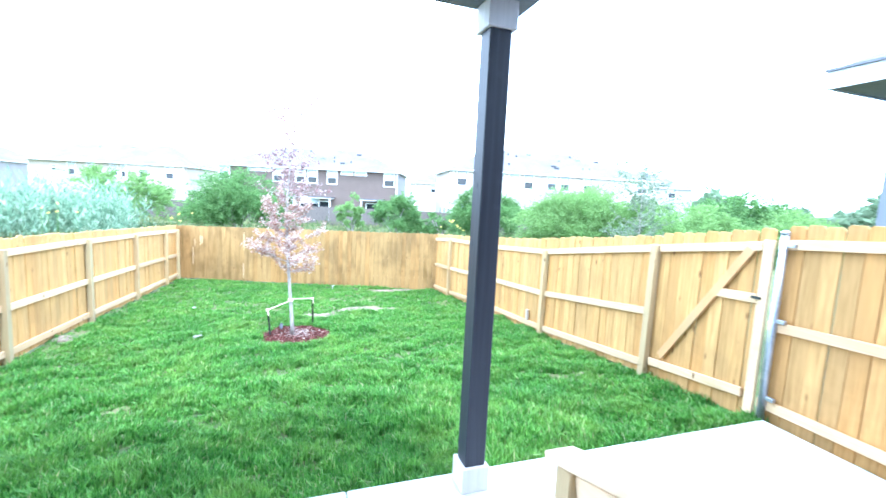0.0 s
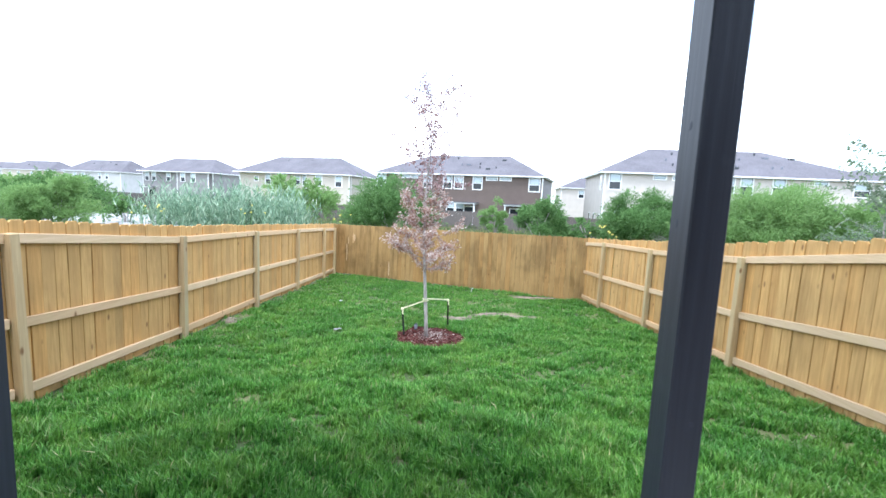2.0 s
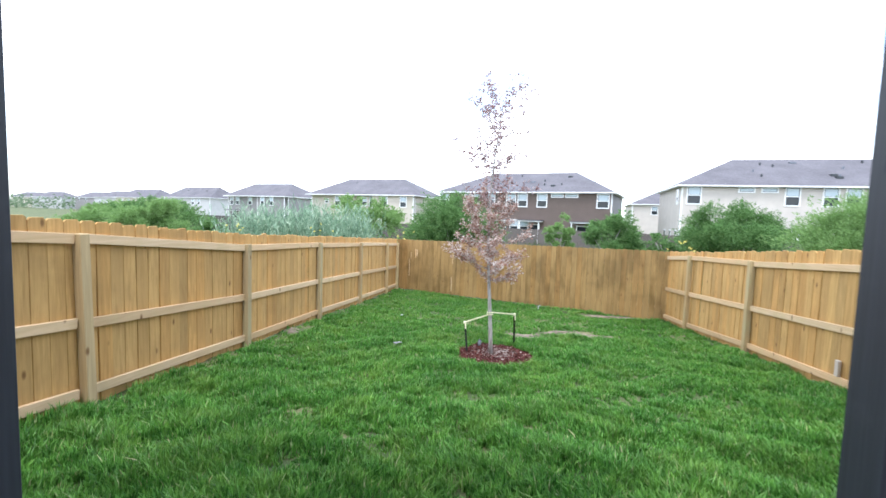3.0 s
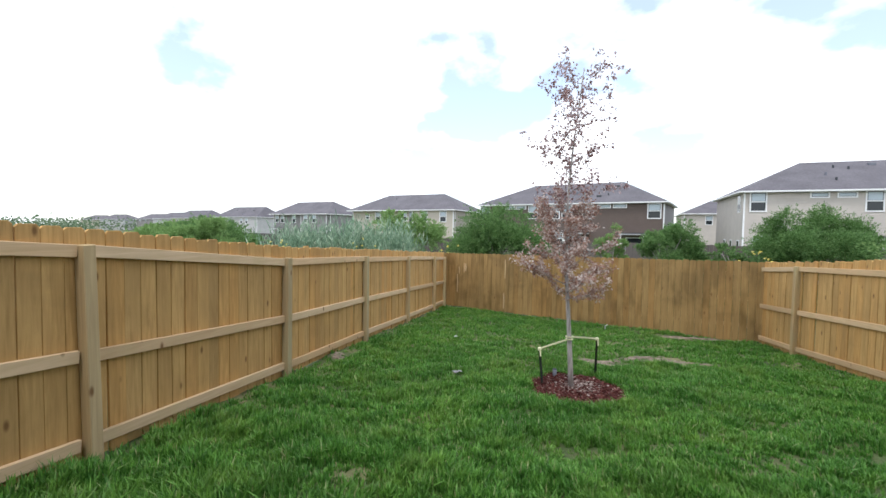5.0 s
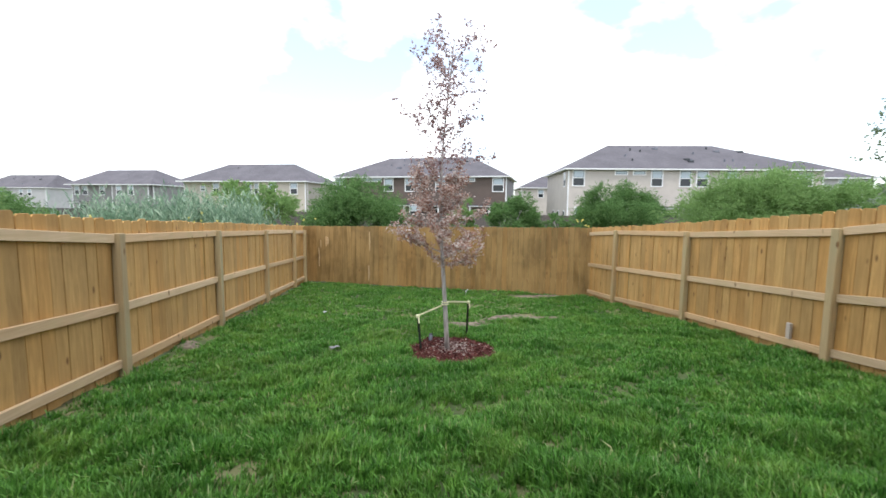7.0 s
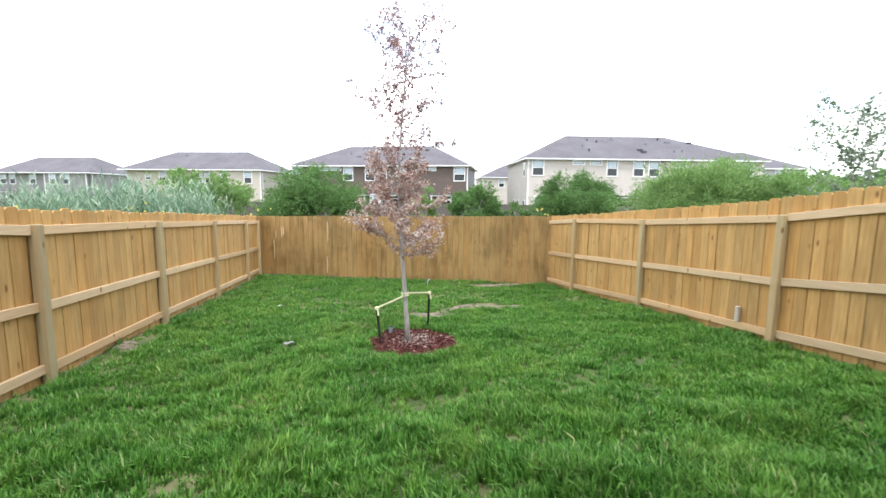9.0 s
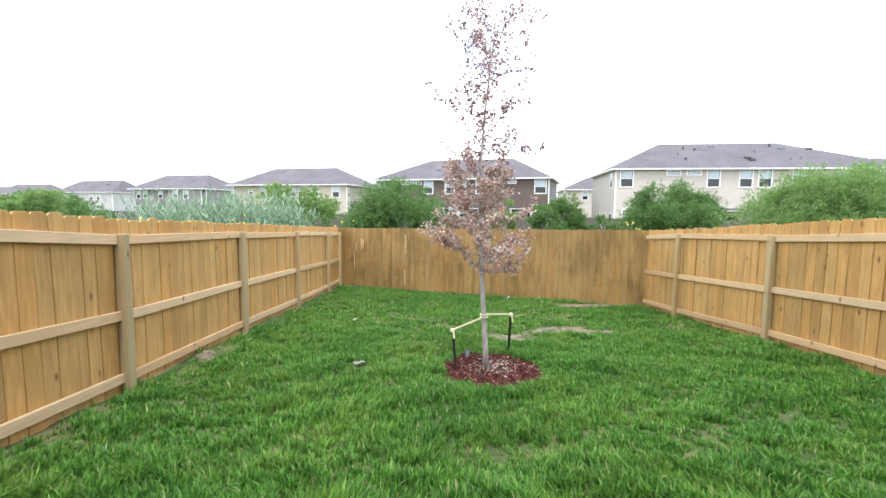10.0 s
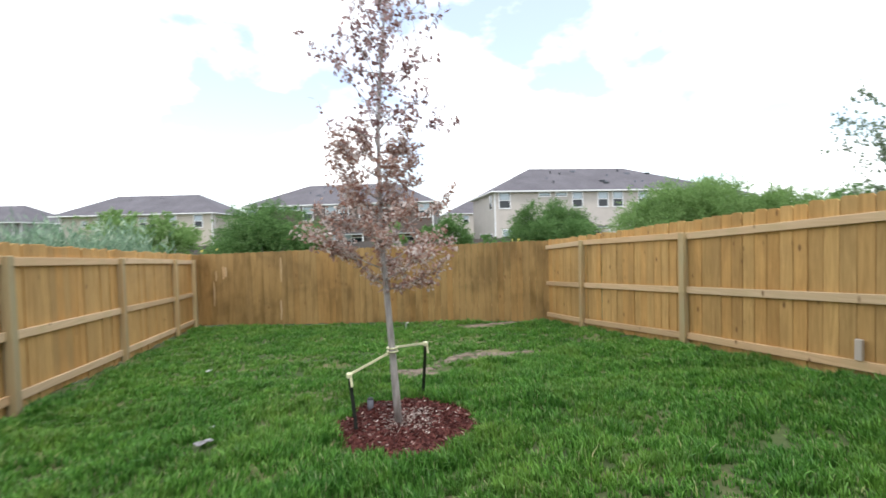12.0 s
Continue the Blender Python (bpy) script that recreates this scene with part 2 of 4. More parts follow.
M["flower"] = leafy("yellow_petal", [(0.0, (0.8, 0.66, 0.12)), (1.0, (0.9, 0.8, 0.3))])
M["mulch"] = leafy("red_mulch", [(0.0, (0.045, 0.016, 0.014)), (0.5, (0.1, 0.031, 0.027)), (0.93, (0.17, 0.062, 0.05)), (1.0, (0.4, 0.29, 0.25))], 0.85, 0.0)
M["husk"] = leafy("pale_husk", [(0.0, (0.25, 0.19, 0.16)), (1.0, (0.52, 0.44, 0.4))], 0.85, 0.0)


def bark():
    m = Mat("grey_bark", 0.9)
    v = m.coords((30.0, 30.0, 6.0), False)
    g = m.noise(v, 1.0, 5.0)
    m.color(m.ramp(g, [(0.3, (0.27, 0.24, 0.22)), (0.7, (0.5, 0.46, 0.44))]))
    m.bump(g, 0.5, 0.004)
    return m.m


M["bark"] = bark()
M["stake"] = painted("dark_green_steel", (0.03, 0.035, 0.03), 0.6)
M["strap"] = painted("yellow_webbing", (0.72, 0.7, 0.46), 0.8)
M["paper"] = painted("white_scrap", (0.6, 0.6, 0.61), 0.8)
M["grey_paper"] = painted("grey_scrap", (0.22, 0.215, 0.22), 0.9, 0.45, 0.6, (24.0, 24.0, 24.0))


def soil():
    m = Mat("soil_and_thatch", 0.95)
    v = m.coords((1, 1, 1), False)
    a = m.ramp(m.noise(v, 5.0, 8.0, 0.7), [(0.3, (0.14, 0.105, 0.055)), (0.5, (0.26, 0.21, 0.11)), (0.7, (0.36, 0.3, 0.17))])
    green = m.ramp(m.noise(v, 0.45, 6.0, 0.6), [(0.4, (0.032, 0.06, 0.015)), (0.65, (0.06, 0.09, 0.026))])
    f = m.ramp(m.noise(v, 1.7, 6.0, 0.65), [(0.45, grey(0.95)), (0.7, grey(0.45))])
    m.color(m.mix(a, green, f))
    m.bump(m.noise(v, 14.0, 6.0), 0.6, 0.03)
    return m.m


M["soil"] = soil()


def earth():
    m = Mat("bare_earth", 0.95)
    v = m.coords((1, 1, 1), False)
    g = m.noise(v, 13.0, 8.0, 0.72)
    m.color(m.ramp(g, [(0.3, (0.07, 0.055, 0.038)), (0.48, (0.16, 0.13, 0.1)), (0.58, (0.225, 0.178, 0.128)), (0.75, (0.34, 0.275, 0.21))]))
    m.bump(g, 0.8, 0.03)
    return m.m


M["earth"] = earth()


def gravel():
    m = Mat("grey_gravel", 0.95)
    v = m.coords((1, 1, 1), False)
    m.color(m.ramp(m.noise(v, 2.0, 8.0, 0.7), [(0.3, (0.24, 0.235, 0.23)), (0.7, (0.4, 0.39, 0.385))]))
    return m.m


M["gravel"] = gravel()


# ---- building helpers ----
def mesh_object(name, bm, mat):
    me = bpy.data.meshes.new(name)
    bm.to_mesh(me)
    bm.free()
    me.materials.append(mat)
    return new(name, me)


def part(name, data, mat, parent, label="", at=None):
    """One mesh under a thing or a part, in the thing's own coordinates; data is a bmesh or a mesh to share."""
    if isinstance(data, bmesh.types.BMesh):
        ob = mesh_object(name, data, mat)
    else:
        ob = new(name, data)
    ob.parent = parent
    if at is not None:
        ob.matrix_basis = at
    return tagged(ob, label)


def thing(name, m, label, category, group="", kind=""):
    ob = new(name)
    ob.empty_display_size = 0.2
    ob.matrix_basis = m
    return tagged(ob, label, category, group, kind)


def box(bm, lo, hi, bevel=0.0):
    """An axis-parallel box from corner to corner."""
    c = [(a + b) / 2 for a, b in zip(lo, hi)]
    s = [abs(b - a) for a, b in zip(lo, hi)]
    made = bmesh.ops.create_cube(bm, size=1, matrix=Matrix.Translation(c) @ Matrix.Diagonal((*s, 1)))
    if bevel:
        edges = list({e for v in made["verts"] for e in v.link_edges})
        bmesh.ops.bevel(bm, geom=edges, offset=bevel, segments=1, affect="EDGES")
    return bm


def boxed(lo, hi, bevel=0.0):
    return box(bmesh.new(), lo, hi, bevel)


def bar(a, b, wide, thick, up=(0, 0, 1), bevel=0.003):
    """A straight board from a to b: thick along up's plane, wide across it."""
    a, b = Vector(a), Vector(b)
    d = (b - a).normalized()
    side = d.cross(Vector(up)).normalized()
    top = side.cross(d)
    turn = Matrix((side, d, top)).transposed().to_4x4()
    bm = bmesh.new()
    box(bm, (-thick / 2, -(b - a).length / 2, -wide / 2), (thick / 2, (b - a).length / 2, wide / 2), bevel)
    bmesh.ops.transform(bm, matrix=Matrix.Translation((a + b) / 2) @ turn, verts=bm.verts)
    return bm


def tube(bm, pts, radii, sides=6):
    """A tapered tube through the points."""
    rings = []
    for i, p in enumerate(pts):
        p = Vector(p)
        d = (Vector(pts[min(i + 1, len(pts) - 1)]) - Vector(pts[max(i - 1, 0)])).normalized()
        u = d.orthogonal().normalized()
        w = d.cross(u)
        rings.append([bm.verts.new(p + float(radii[i]) * (math.cos(k * math.tau / sides) * u + math.sin(k * math.tau / sides) * w)) for k in range(sides)])
    for r0, r1 in zip(rings, rings[1:]):
        for k in range(sides):
            q = bm.faces.new((r0[k], r0[(k + 1) % sides], r1[(k + 1) % sides], r1[k]))
            q.smooth = True
    bm.faces.new(rings[-1])
    bm.faces.new(rings[0][::-1])
    return bm


def array_mesh(name, verts, faces, mat):
    """A mesh from numpy arrays: verts (n, 3), faces (m, k)."""
    me = bpy.data.meshes.new(name)
    k = faces.shape[1]
    me.vertices.add(len(verts))
    me.vertices.foreach_set("co", np.ascontiguousarray(verts, np.float32).ravel())
    me.loops.add(faces.size)
    me.loops.foreach_set("vertex_index", np.ascontiguousarray(faces, np.int32).ravel())
    me.polygons.add(len(faces))
    me.polygons.foreach_set("loop_start", np.arange(0, faces.size, k, dtype=np.int32))
    me.polygons.foreach_set("loop_total", np.full(len(faces), k, np.int32))
    me.update(calc_edges=True)
    me.materials.append(mat)
    return me


def unit(v):
    return v / np.maximum(np.linalg.norm(v, axis=1, keepdims=True), 1e-6)


def leaf_cloud(name, at, length, width, mat, droop=0.0, along=None):
    """Pointed leaves (kites) at the places, turned at random; along: the way they point."""
    n = len(at)
    d = unit(rng.normal(size=(n, 3)) if along is None else along + 0.35 * rng.normal(size=(n, 3)))
    d[:, 2] -= droop
    d = unit(d)
    s = unit(np.cross(d, rng.normal(size=(n, 3))))
    ln = (length * rng.uniform(0.6, 1.3, n))[:, None]
    wd = (width * rng.uniform(0.6, 1.3, n))[:, None]
    v = np.stack([at, at + d * ln * 0.45 + s * wd / 2, at + d * ln, at + d * ln * 0.45 - s * wd / 2], 1).reshape(-1, 3)
    return array_mesh(name, v, np.arange(4 * n).reshape(-1, 4), mat)


# ---- the ground ----
LEFT_X, RIGHT_X = -3.215, 4.42
SLAB_Z, SLAB_END = 0.28, 2.93
GROUND_L = ((-6, 0.2), (2.9, 0.14), (4.83, -0.09), (7.27, -0.27), (9.7, -0.41), (12.14, -0.575), (16.1, -0.83), (22, -0.95), (40, -1.0))
GROUND_R = ((-6, 0.2), (2.9, 0.2), (4.455, 0.06), (6.88, -0.205), (9.4, -0.41), (11.82, -0.655), (13.2, -0.76), (22, -1.0), (40, -1.0))


def profile(table, y):
    return np.interp(y, [a for a, _ in table], [b for _, b in table])


def lumps(x, y):
    return 0.027 * np.sin(2.1 * x + 1.3 * y) * np.sin(1.7 * y - 0.6 * x + 1) + 0.024 * np.sin(5.3 * x + 0.8 + 1.5 * np.sin(2.2 * y)) * np.sin(6.1 * y + 2.0 * np.sin(x))


def ground(x, y):
    x, y = np.asarray(x, float), np.asarray(y, float)
    f = np.clip((x - LEFT_X) / (RIGHT_X - LEFT_X), -0.3, 1.3)
    z = profile(GROUND_L, y) * (1 - f) + profile(GROUND_R, y) * f
    z = z - 0.05 * np.sin(math.pi * np.clip(f, 0, 1)) * np.clip((y - 3) / 3, 0, 1) * np.clip((18 - y) / 3, 0, 1)
    far = np.clip((np.maximum(np.abs(x - 0.6) - 6, 0)) / 14, 0, 1)
    return z * (1 - far) + np.minimum(z, -0.9) * far + lumps(x, y)


def bare(x, y):
    """How bare the lawn is, 0 to 1: worn earth patches and the strips along the fences."""
    b = np.zeros_like(x)
    for cx, cy, rx, ry, k in ((1.86, 10.3, 0.8, 0.5, 0.9), (0.95, 9.85, 0.65, 0.32, 0.82), (3.2, 13.3, 1.3, 0.22, 0.95), (-3.08, 8.45, 0.16, 0.5, 0.85), (-3.05, 10.7, 0.15, 0.5, 0.6),
                              (-1.25, 8.16, 0.2, 0.16, 0.8), (3.55, 4.62, 0.5, 0.35, 0.5), (-1.4, 5.2, 0.35, 0.16, 0.4), (-1.9, 6.5, 0.35, 0.14, 0.35), (-3.05, 6.1, 0.1, 0.8, 0.5), (2.6, 5.6, 0.5, 0.25, 0.4),
                              (0.3, 6.2, 0.4, 0.15, 0.45), (-0.9, 9.2, 0.7, 0.2, 0.5), (-2.1, 9.1, 0.35, 0.14, 0.4), (-1.4, 11.0, 0.8, 0.2, 0.4), (0.4, 11.2, 0.9, 0.22, 0.45), (-0.2, 6.9, 0.3, 0.12, 0.3), (1.3, 7.2, 0.35, 0.13, 0.3), (-0.5, 5.6, 0.25, 0.12, 0.35), (1.6, 5.2, 0.3, 0.14, 0.3), (2.9, 6.0, 0.25, 0.12, 0.3), (-2.3, 7.4, 0.3, 0.14, 0.3), (2.6, 8.6, 0.4, 0.14, 0.3)):
        wob = 0.25 * np.sin(9 * x + 5 * y) * np.sin(7 * y - 4 * x)
        b = np.maximum(b, k * np.clip(1.5 * (1.15 + wob - np.hypot((x - cx) / rx, (y - cy) / ry)), 0, 1))
    return b


gx = np.unique(np.r_[-2500, -900, -400, -200, -120, -80, np.arange(-60, -5, 2.5), np.arange(-5, 6, 0.16), np.arange(6, 60, 2.5), 80, 120, 200, 400, 900, 2500])
gy = np.unique(np.r_[-2500, -900, -300, -100, -40, -15, np.arange(-6, 16.5, 0.16), np.arange(17, 40, 1.5), np.arange(40, 100, 6), 120, 200, 400, 900, 2500])
GX, GY = np.meshgrid(gx, gy)
gv = np.stack([GX.ravel(), GY.ravel(), ground(GX, GY).ravel()], 1)
idx = np.arange(gv.shape[0]).reshape(GX.shape)
gf = np.stack([idx[:-1, :-1].ravel(), idx[:-1, 1:].ravel(), idx[1:, 1:].ravel(), idx[1:, :-1].ravel()], 1)
ground_ob = new("ground", array_mesh("ground", gv, gf, M["soil"]))
tagged(ground_ob, "brown soil and thatch sloping gently down under the lawn", "ground", kind="structure")

worn = [(1.95, 10.38, 0.2, 0.1), (3.1, 13.32, 0.6, 0.1)]
for mx, my, sx, sy, count in ((1.86, 10.3, 0.4, 0.24, 34), (0.95, 9.86, 0.4, 0.12, 16), (3.0, 13.36, 0.8, 0.05, 18), (-3.13, 8.45, 0.03, 0.3, 5), (3.55, 4.62, 0.24, 0.14, 2)):
    worn += [(mx + rng.normal(0, sx), my + rng.normal(0, sy), rng.uniform(0.05, 0.16), rng.uniform(0.04, 0.09)) for _ in range(count)]
for cx, cy, rx, ry in worn:
    rr, aa = np.meshgrid(np.linspace(0, 1, 7), np.linspace(0, math.tau, 29)[:-1], indexing="ij")
    wob = 1 + 0.22 * np.sin(3 * aa + cx) + 0.14 * np.sin(5 * aa + cy) + 0.1 * np.sin(9 * aa)
    ex, ey = cx + rx * rr * wob * np.cos(aa), cy + ry * rr * wob * np.sin(aa)
    ez = ground(ex, ey) + 0.014 * (1 - rr ** 2) + np.where(rr > 0.99, -0.012, 0.004)
    ei = np.arange(rr.size).reshape(rr.shape)
    ef = np.stack([ei[:-1].ravel(), ei[1:].ravel(), np.roll(ei, -1, 1)[1:].ravel(), np.roll(ei, -1, 1)[:-1].ravel()], 1)
    tagged(new("bare_earth", array_mesh("bare_earth", np.stack([ex.ravel(), ey.ravel(), ez.ravel()], 1), ef, M["earth"])), "worn patch of dry tan earth showing through the lawn", "earth", "worn patches", "stuff")

slab = new("patio_slab")
tagged(slab, "pale broom-finished concrete patio slab beside the lawn", "patio", kind="structure")
for x0, x1 in ((LEFT_X - 0.06, 0.6), (0.606, RIGHT_X - 0.03)):
    part("slab_section", boxed((x0, -0.6, -0.12), (x1, SLAB_END, SLAB_Z), 0.008), M["concrete"], slab)

# ---- fences ----
DOG = 0.02


def picket_mesh(name, mat, bow, w):
    """A dog-eared board 1.7 m high, its face towards +x, standing on its own origin."""
    h, t = 1.7, 0.009
    outline = [(-w, 0), (w, 0), (w, h * 0.5), (w, h - DOG), (w - DOG, h), (-w + DOG, h), (-w, h - DOG), (-w, h * 0.5)]
    bm = bmesh.new()
    rings = []
    for depth, inset in ((t, 0.003), (t - 0.004, 0.0), (-t, 0.0)):
        k = (w - inset) / w
        rings.append([bm.verts.new((depth + bow * math.sin(math.pi * z / h), y * k, z - (inset * 0.6 if z > 1 else 0))) for y, z in outline])
    bm.faces.new(rings[0])
    bm.faces.new(rings[2][::-1])
    for r0, r1 in zip(rings, rings[1:]):
        for i in range(len(outline)):
            j = (i + 1) % len(outline)
            bm.faces.new((r0[j], r0[i], r1[i], r1[j]))
    bmesh.ops.recalc_face_normals(bm, faces=bm.faces)
    me = bpy.data.meshes.new(name)
    bm.to_mesh(me)
    bm.free()
    me.materials.append(mat)
    return me


SIDE_BOARDS = [picket_mesh("picket", M["picket"], b, 0.0694) for b in (0.0, 0.004, -0.003)]
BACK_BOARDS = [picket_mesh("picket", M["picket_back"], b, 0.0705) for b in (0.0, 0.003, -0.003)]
TOP_L = ((-2, 2.08), (2.4, 1.83), (4.6, 1.625), (5.75, 1.515), (7.3, 1.39), (8.6, 1.33), (9.75, 1.26), (12.2, 1.12), (16.2, 0.9))
TOP_R = ((-2, 2.5), (2.37, 2.125), (3.05, 2.06), (3.81, 1.945), (4.5, 1.85), (5.5, 1.72), (6.35, 1.627), (7.1, 1.53), (8.3, 1.42), (9.4, 1.33), (10.9, 1.2), (13.3, 1.03))
RAIL_L = ((-2, 1.94), (2.4, 1.69), (4.83, 1.48), (7.27, 1.245), (9.7, 1.133), (12.14, 1.0), (14.6, 0.86), (16.2, 0.77))
RAIL_R = ((-2, 2.36), (3.05, 1.94), (4.455, 1.738), (6.88, 1.365), (9.4, 1.17), (11.82, 1.05), (13.3, 0.92))


LEANING = {(-1, 4.83): 1.2, (-1, 7.27): -0.5, (1, 4.455): 0.5, (1, 9.4): -0.5}


def post_mesh(x, y, z0, z1, w=0.09):
    return boxed((x - w / 2, y - w / 2, z0 - 0.3), (x + w / 2, y + w / 2, z1), 0.006)


def side_fence(root, tops, rails, grounds, x, side, posts, y0, y1, lift=(0.0, 0.0)):
    """Posts with three rails between them on the yard side, pickets behind. side: -1 where the pickets stand at smaller x."""
    px, bx = x + side * 0.045, x + side * 0.1
    for y in posts:
        z1 = float(profile(rails, y)) + float(rng.uniform(-0.008, 0.008))
        shaft = post_mesh(px, y, float(profile(grounds, y)), z1)
        if (side, y) in LEANING:
            bmesh.ops.transform(shaft, matrix=Matrix.Translation((px, y, z1)) @ Matrix.Rotation(radians(LEANING[side, y]), 4, "X") @ Matrix.Translation((-px, -y, -z1)), verts=shaft.verts)
        part("post", shaft, M["post"], root)
    ends = [y0, *[p for p in posts if y0 < p < y1], y1]
    for a, b in zip(ends, ends[1:]):
        if b - a < 0.15:
            continue
        a2, b2 = a + (0.045 if a in posts else 0), b - (0.045 if b in posts else 0)
        levels = []
        for y in (a2, b2):
            t, g = float(profile(rails, y)), float(profile(grounds, y))
            levels.append((t - 0.047, (t + g) / 2 - 0.01 + lift[0], g + 0.15 + lift[1]))
        for za, zb in zip(*levels):
            da, db = rng.uniform(-0.008, 0.008, 2)
            part("rail", bar((x + side * 0.068, a2, za + da), (x + side * 0.068, b2, zb + db), 0.089, 0.038), M["rail"], root)
    y = y0 + 0.07
    while y < y1 - 0.03:
        picket(root, SIDE_BOARDS, bx, y, tops, grounds, 0 if side < 0 else 180)
        y += 0.1432


def picket(root, boards, x, y, tops, grounds, turn, base=None):
    z0 = float(profile(grounds, y)) + float(rng.uniform(-0.01, 0.025))
    z1 = float(profile(tops, y)) + float(rng.uniform(-0.014, 0.014))
    m = pose(x + rng.uniform(-0.009, 0.009), y, z0, rng.uniform(-0.12, 0.12), rng.uniform(-0.15, 0.15), turn + rng.uniform(-1.4, 1.4)) @ Matrix.Diagonal((1, 1, (z1 - z0) / 1.7, 1))
    inv = (base or root).matrix_basis.inverted()
    ob = part("picket", boards[int(rng.integers(len(boards)))], None, root, at=inv @ m)
    return ob


def fence_root(label):
    return thing("fence", Matrix.Identity(4), label, "fence", "yard fences")


POSTS_L = (-0.1, 2.39, 4.83, 7.27, 9.7, 12.14, 14.6, 15.92)
fence_left = fence_root("golden cedar picket fence with three rails beside the lawn")
side_fence(fence_left, TOP_L, RAIL_L, GROUND_L, LEFT_X, -1, POSTS_L, -2.0, 16.06)
fence_right = fence_root("golden cedar picket fence with three rails beside lawn and patio")
side_fence(fence_right, TOP_R, RAIL_R, GROUND_R, RIGHT_X, 1, (0.56,), -2.0, 3.06, (0.09, 0.05))
side_fence(fence_right, TOP_R, RAIL_R, GROUND_R, RIGHT_X, 1, (4.455, 6.88, 9.4, 11.82), 4.41, 13.2)
pipe = bmesh.new()
tube(pipe, [(RIGHT_X + 0.035, 3.0, -0.1), (RIGHT_X + 0.035, 3.0, 2.0)], [0.032, 0.032], 14)
pipe_ob = part("steel_post", pipe, M["metal"], fence_right, "galvanised steel gate post")
cap = bmesh.new()
tube(cap, [(RIGHT_X + 0.035, 3.0, 1.995), (RIGHT_X + 0.035, 3.0, 2.02), (RIGHT_X + 0.035, 3.0, 2.035)], [0.036, 0.036, 0.015], 14)
part("post_cap", cap, M["metal"], pipe_ob)
for z in (1.9, 1.2, 0.46):
    part("rail_bracket", boxed((RIGHT_X + 0.02, 2.9, z - 0.015), (RIGHT_X + 0.06, 2.975, z + 0.02), 0.003), M["metal"], fence_right)

BACK_A, BACK_B = Vector((LEFT_X - 0.1, 16.1)), Vector((RIGHT_X + 0.11, 13.24))
TOP_B, GROUND_B = ((0, 0.9), (8.35, 1.04)), ((0, -0.8), (8.35, -0.77))
span = (BACK_B - BACK_A).length
back_turn = math.degrees(math.atan2(BACK_B.y - BACK_A.y, BACK_B.x - BACK_A.x))
fence_back = thing("fence", pose(BACK_A.x, BACK_A.y, 0, 0, 0, back_turn), "brown stained cedar picket fence across the low end of the lawn", "fence", "yard fences")
s_at = 0.07
while s_at < span:
    z0 = float(profile(GROUND_B, s_at)) + float(rng.uniform(-0.01, 0.02))
    z1 = float(profile(TOP_B, s_at)) + float(rng.uniform(-0.01, 0.01))
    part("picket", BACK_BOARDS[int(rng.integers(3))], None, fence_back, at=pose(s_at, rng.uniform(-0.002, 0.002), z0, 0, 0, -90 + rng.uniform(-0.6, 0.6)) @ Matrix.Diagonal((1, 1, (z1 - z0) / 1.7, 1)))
    s_at += 0.1446
for s_at in (0.15, 2.1, 4.5, 6.9, 8.2):
    part("post", post_mesh(s_at, 0.1, -0.75, 0.85), M["post"], fence_back)
for z in (-0.5, 0.1, 0.66):
    part("rail", bar((0, 0.03, z), (span, 0.03, z + 0.1), 0.089, 0.038), M["rail"], fence_back)

for s_at, z0, z1 in ((0.52, -0.35, 0.3), (0.58, 0.25, 0.5), (0.76, 0.3, 0.62), (0.82, 0.35, 0.6), (2.15, -0.7, -0.2), (2.18, 0.2, 0.8)):
    sc = bmesh.new()
    ring = [(s_at + (0.022 + 0.01 * math.sin(5 * k)) * math.cos(k * math.tau / 12), (z0 + z1) / 2 + (z1 - z0) / 2 * math.sin(k * math.tau / 12)) for k in range(12)]
    face = [sc.verts.new((x, -0.0135, z)) for x, z in ring]
    rear = [sc.verts.new((x, -0.008, z)) for x, z in ring]
    sc.faces.new(face)
    for k in range(12):
        sc.faces.new((face[k], face[(k + 1) % 12], rear[(k + 1) % 12], rear[k]))
    part("scuff", sc, M["rail"], fence_back, "pale scraped streak")

# ---- gate ----
gate = thing("gate", Matrix.Identity(4), "closed cedar picket gate with a diagonal brace", "gate")
gx0 = RIGHT_X + 0.062
def gtop(y):
    return float(profile(RAIL_R, y))
y_a, y_b = 3.12, 4.4
part("stile", bar((gx0, y_a + 0.02, 0.2), (gx0, y_a + 0.02, gtop(y_a)), 0.09, 0.036, (0, 1, 0)), M["lumber"], gate)
part("rail", bar((gx0, y_a + 0.07, gtop(y_a + 0.07) - 0.05), (gx0, y_b, gtop(y_b) - 0.05), 0.089, 0.036), M["rail"], gate)
part("rail", bar((gx0, y_a + 0.1, 0.405), (gx0, y_b, 0.275), 0.089, 0.036), M["rail"], gate)
part("brace", bar((gx0 - 0.002, y_b - 0.16, 0.4), (gx0 - 0.002, y_a + 0.18, gtop(y_a) - 0.1), 0.089, 0.034), M["brace"], gate)
part("rail", bar((gx0, y_a + 0.07, 1.36), (gx0, 3.62, 1.335), 0.089, 0.036), M["rail"], gate)
latch = part("latch", boxed((gx0 - 0.04, 3.14, 1.36), (gx0 - 0.016, 3.23, 1.385), 0.004), M["stake"], gate, "black steel latch")
y = y_a + 0.07
while y < y_b:
    picket(gate, SIDE_BOARDS, RIGHT_X + 0.1, y, TOP_R, ((0, 0.16), (3.0, 0.17), (4.5, 0.03)), 180)
    y += 0.1432

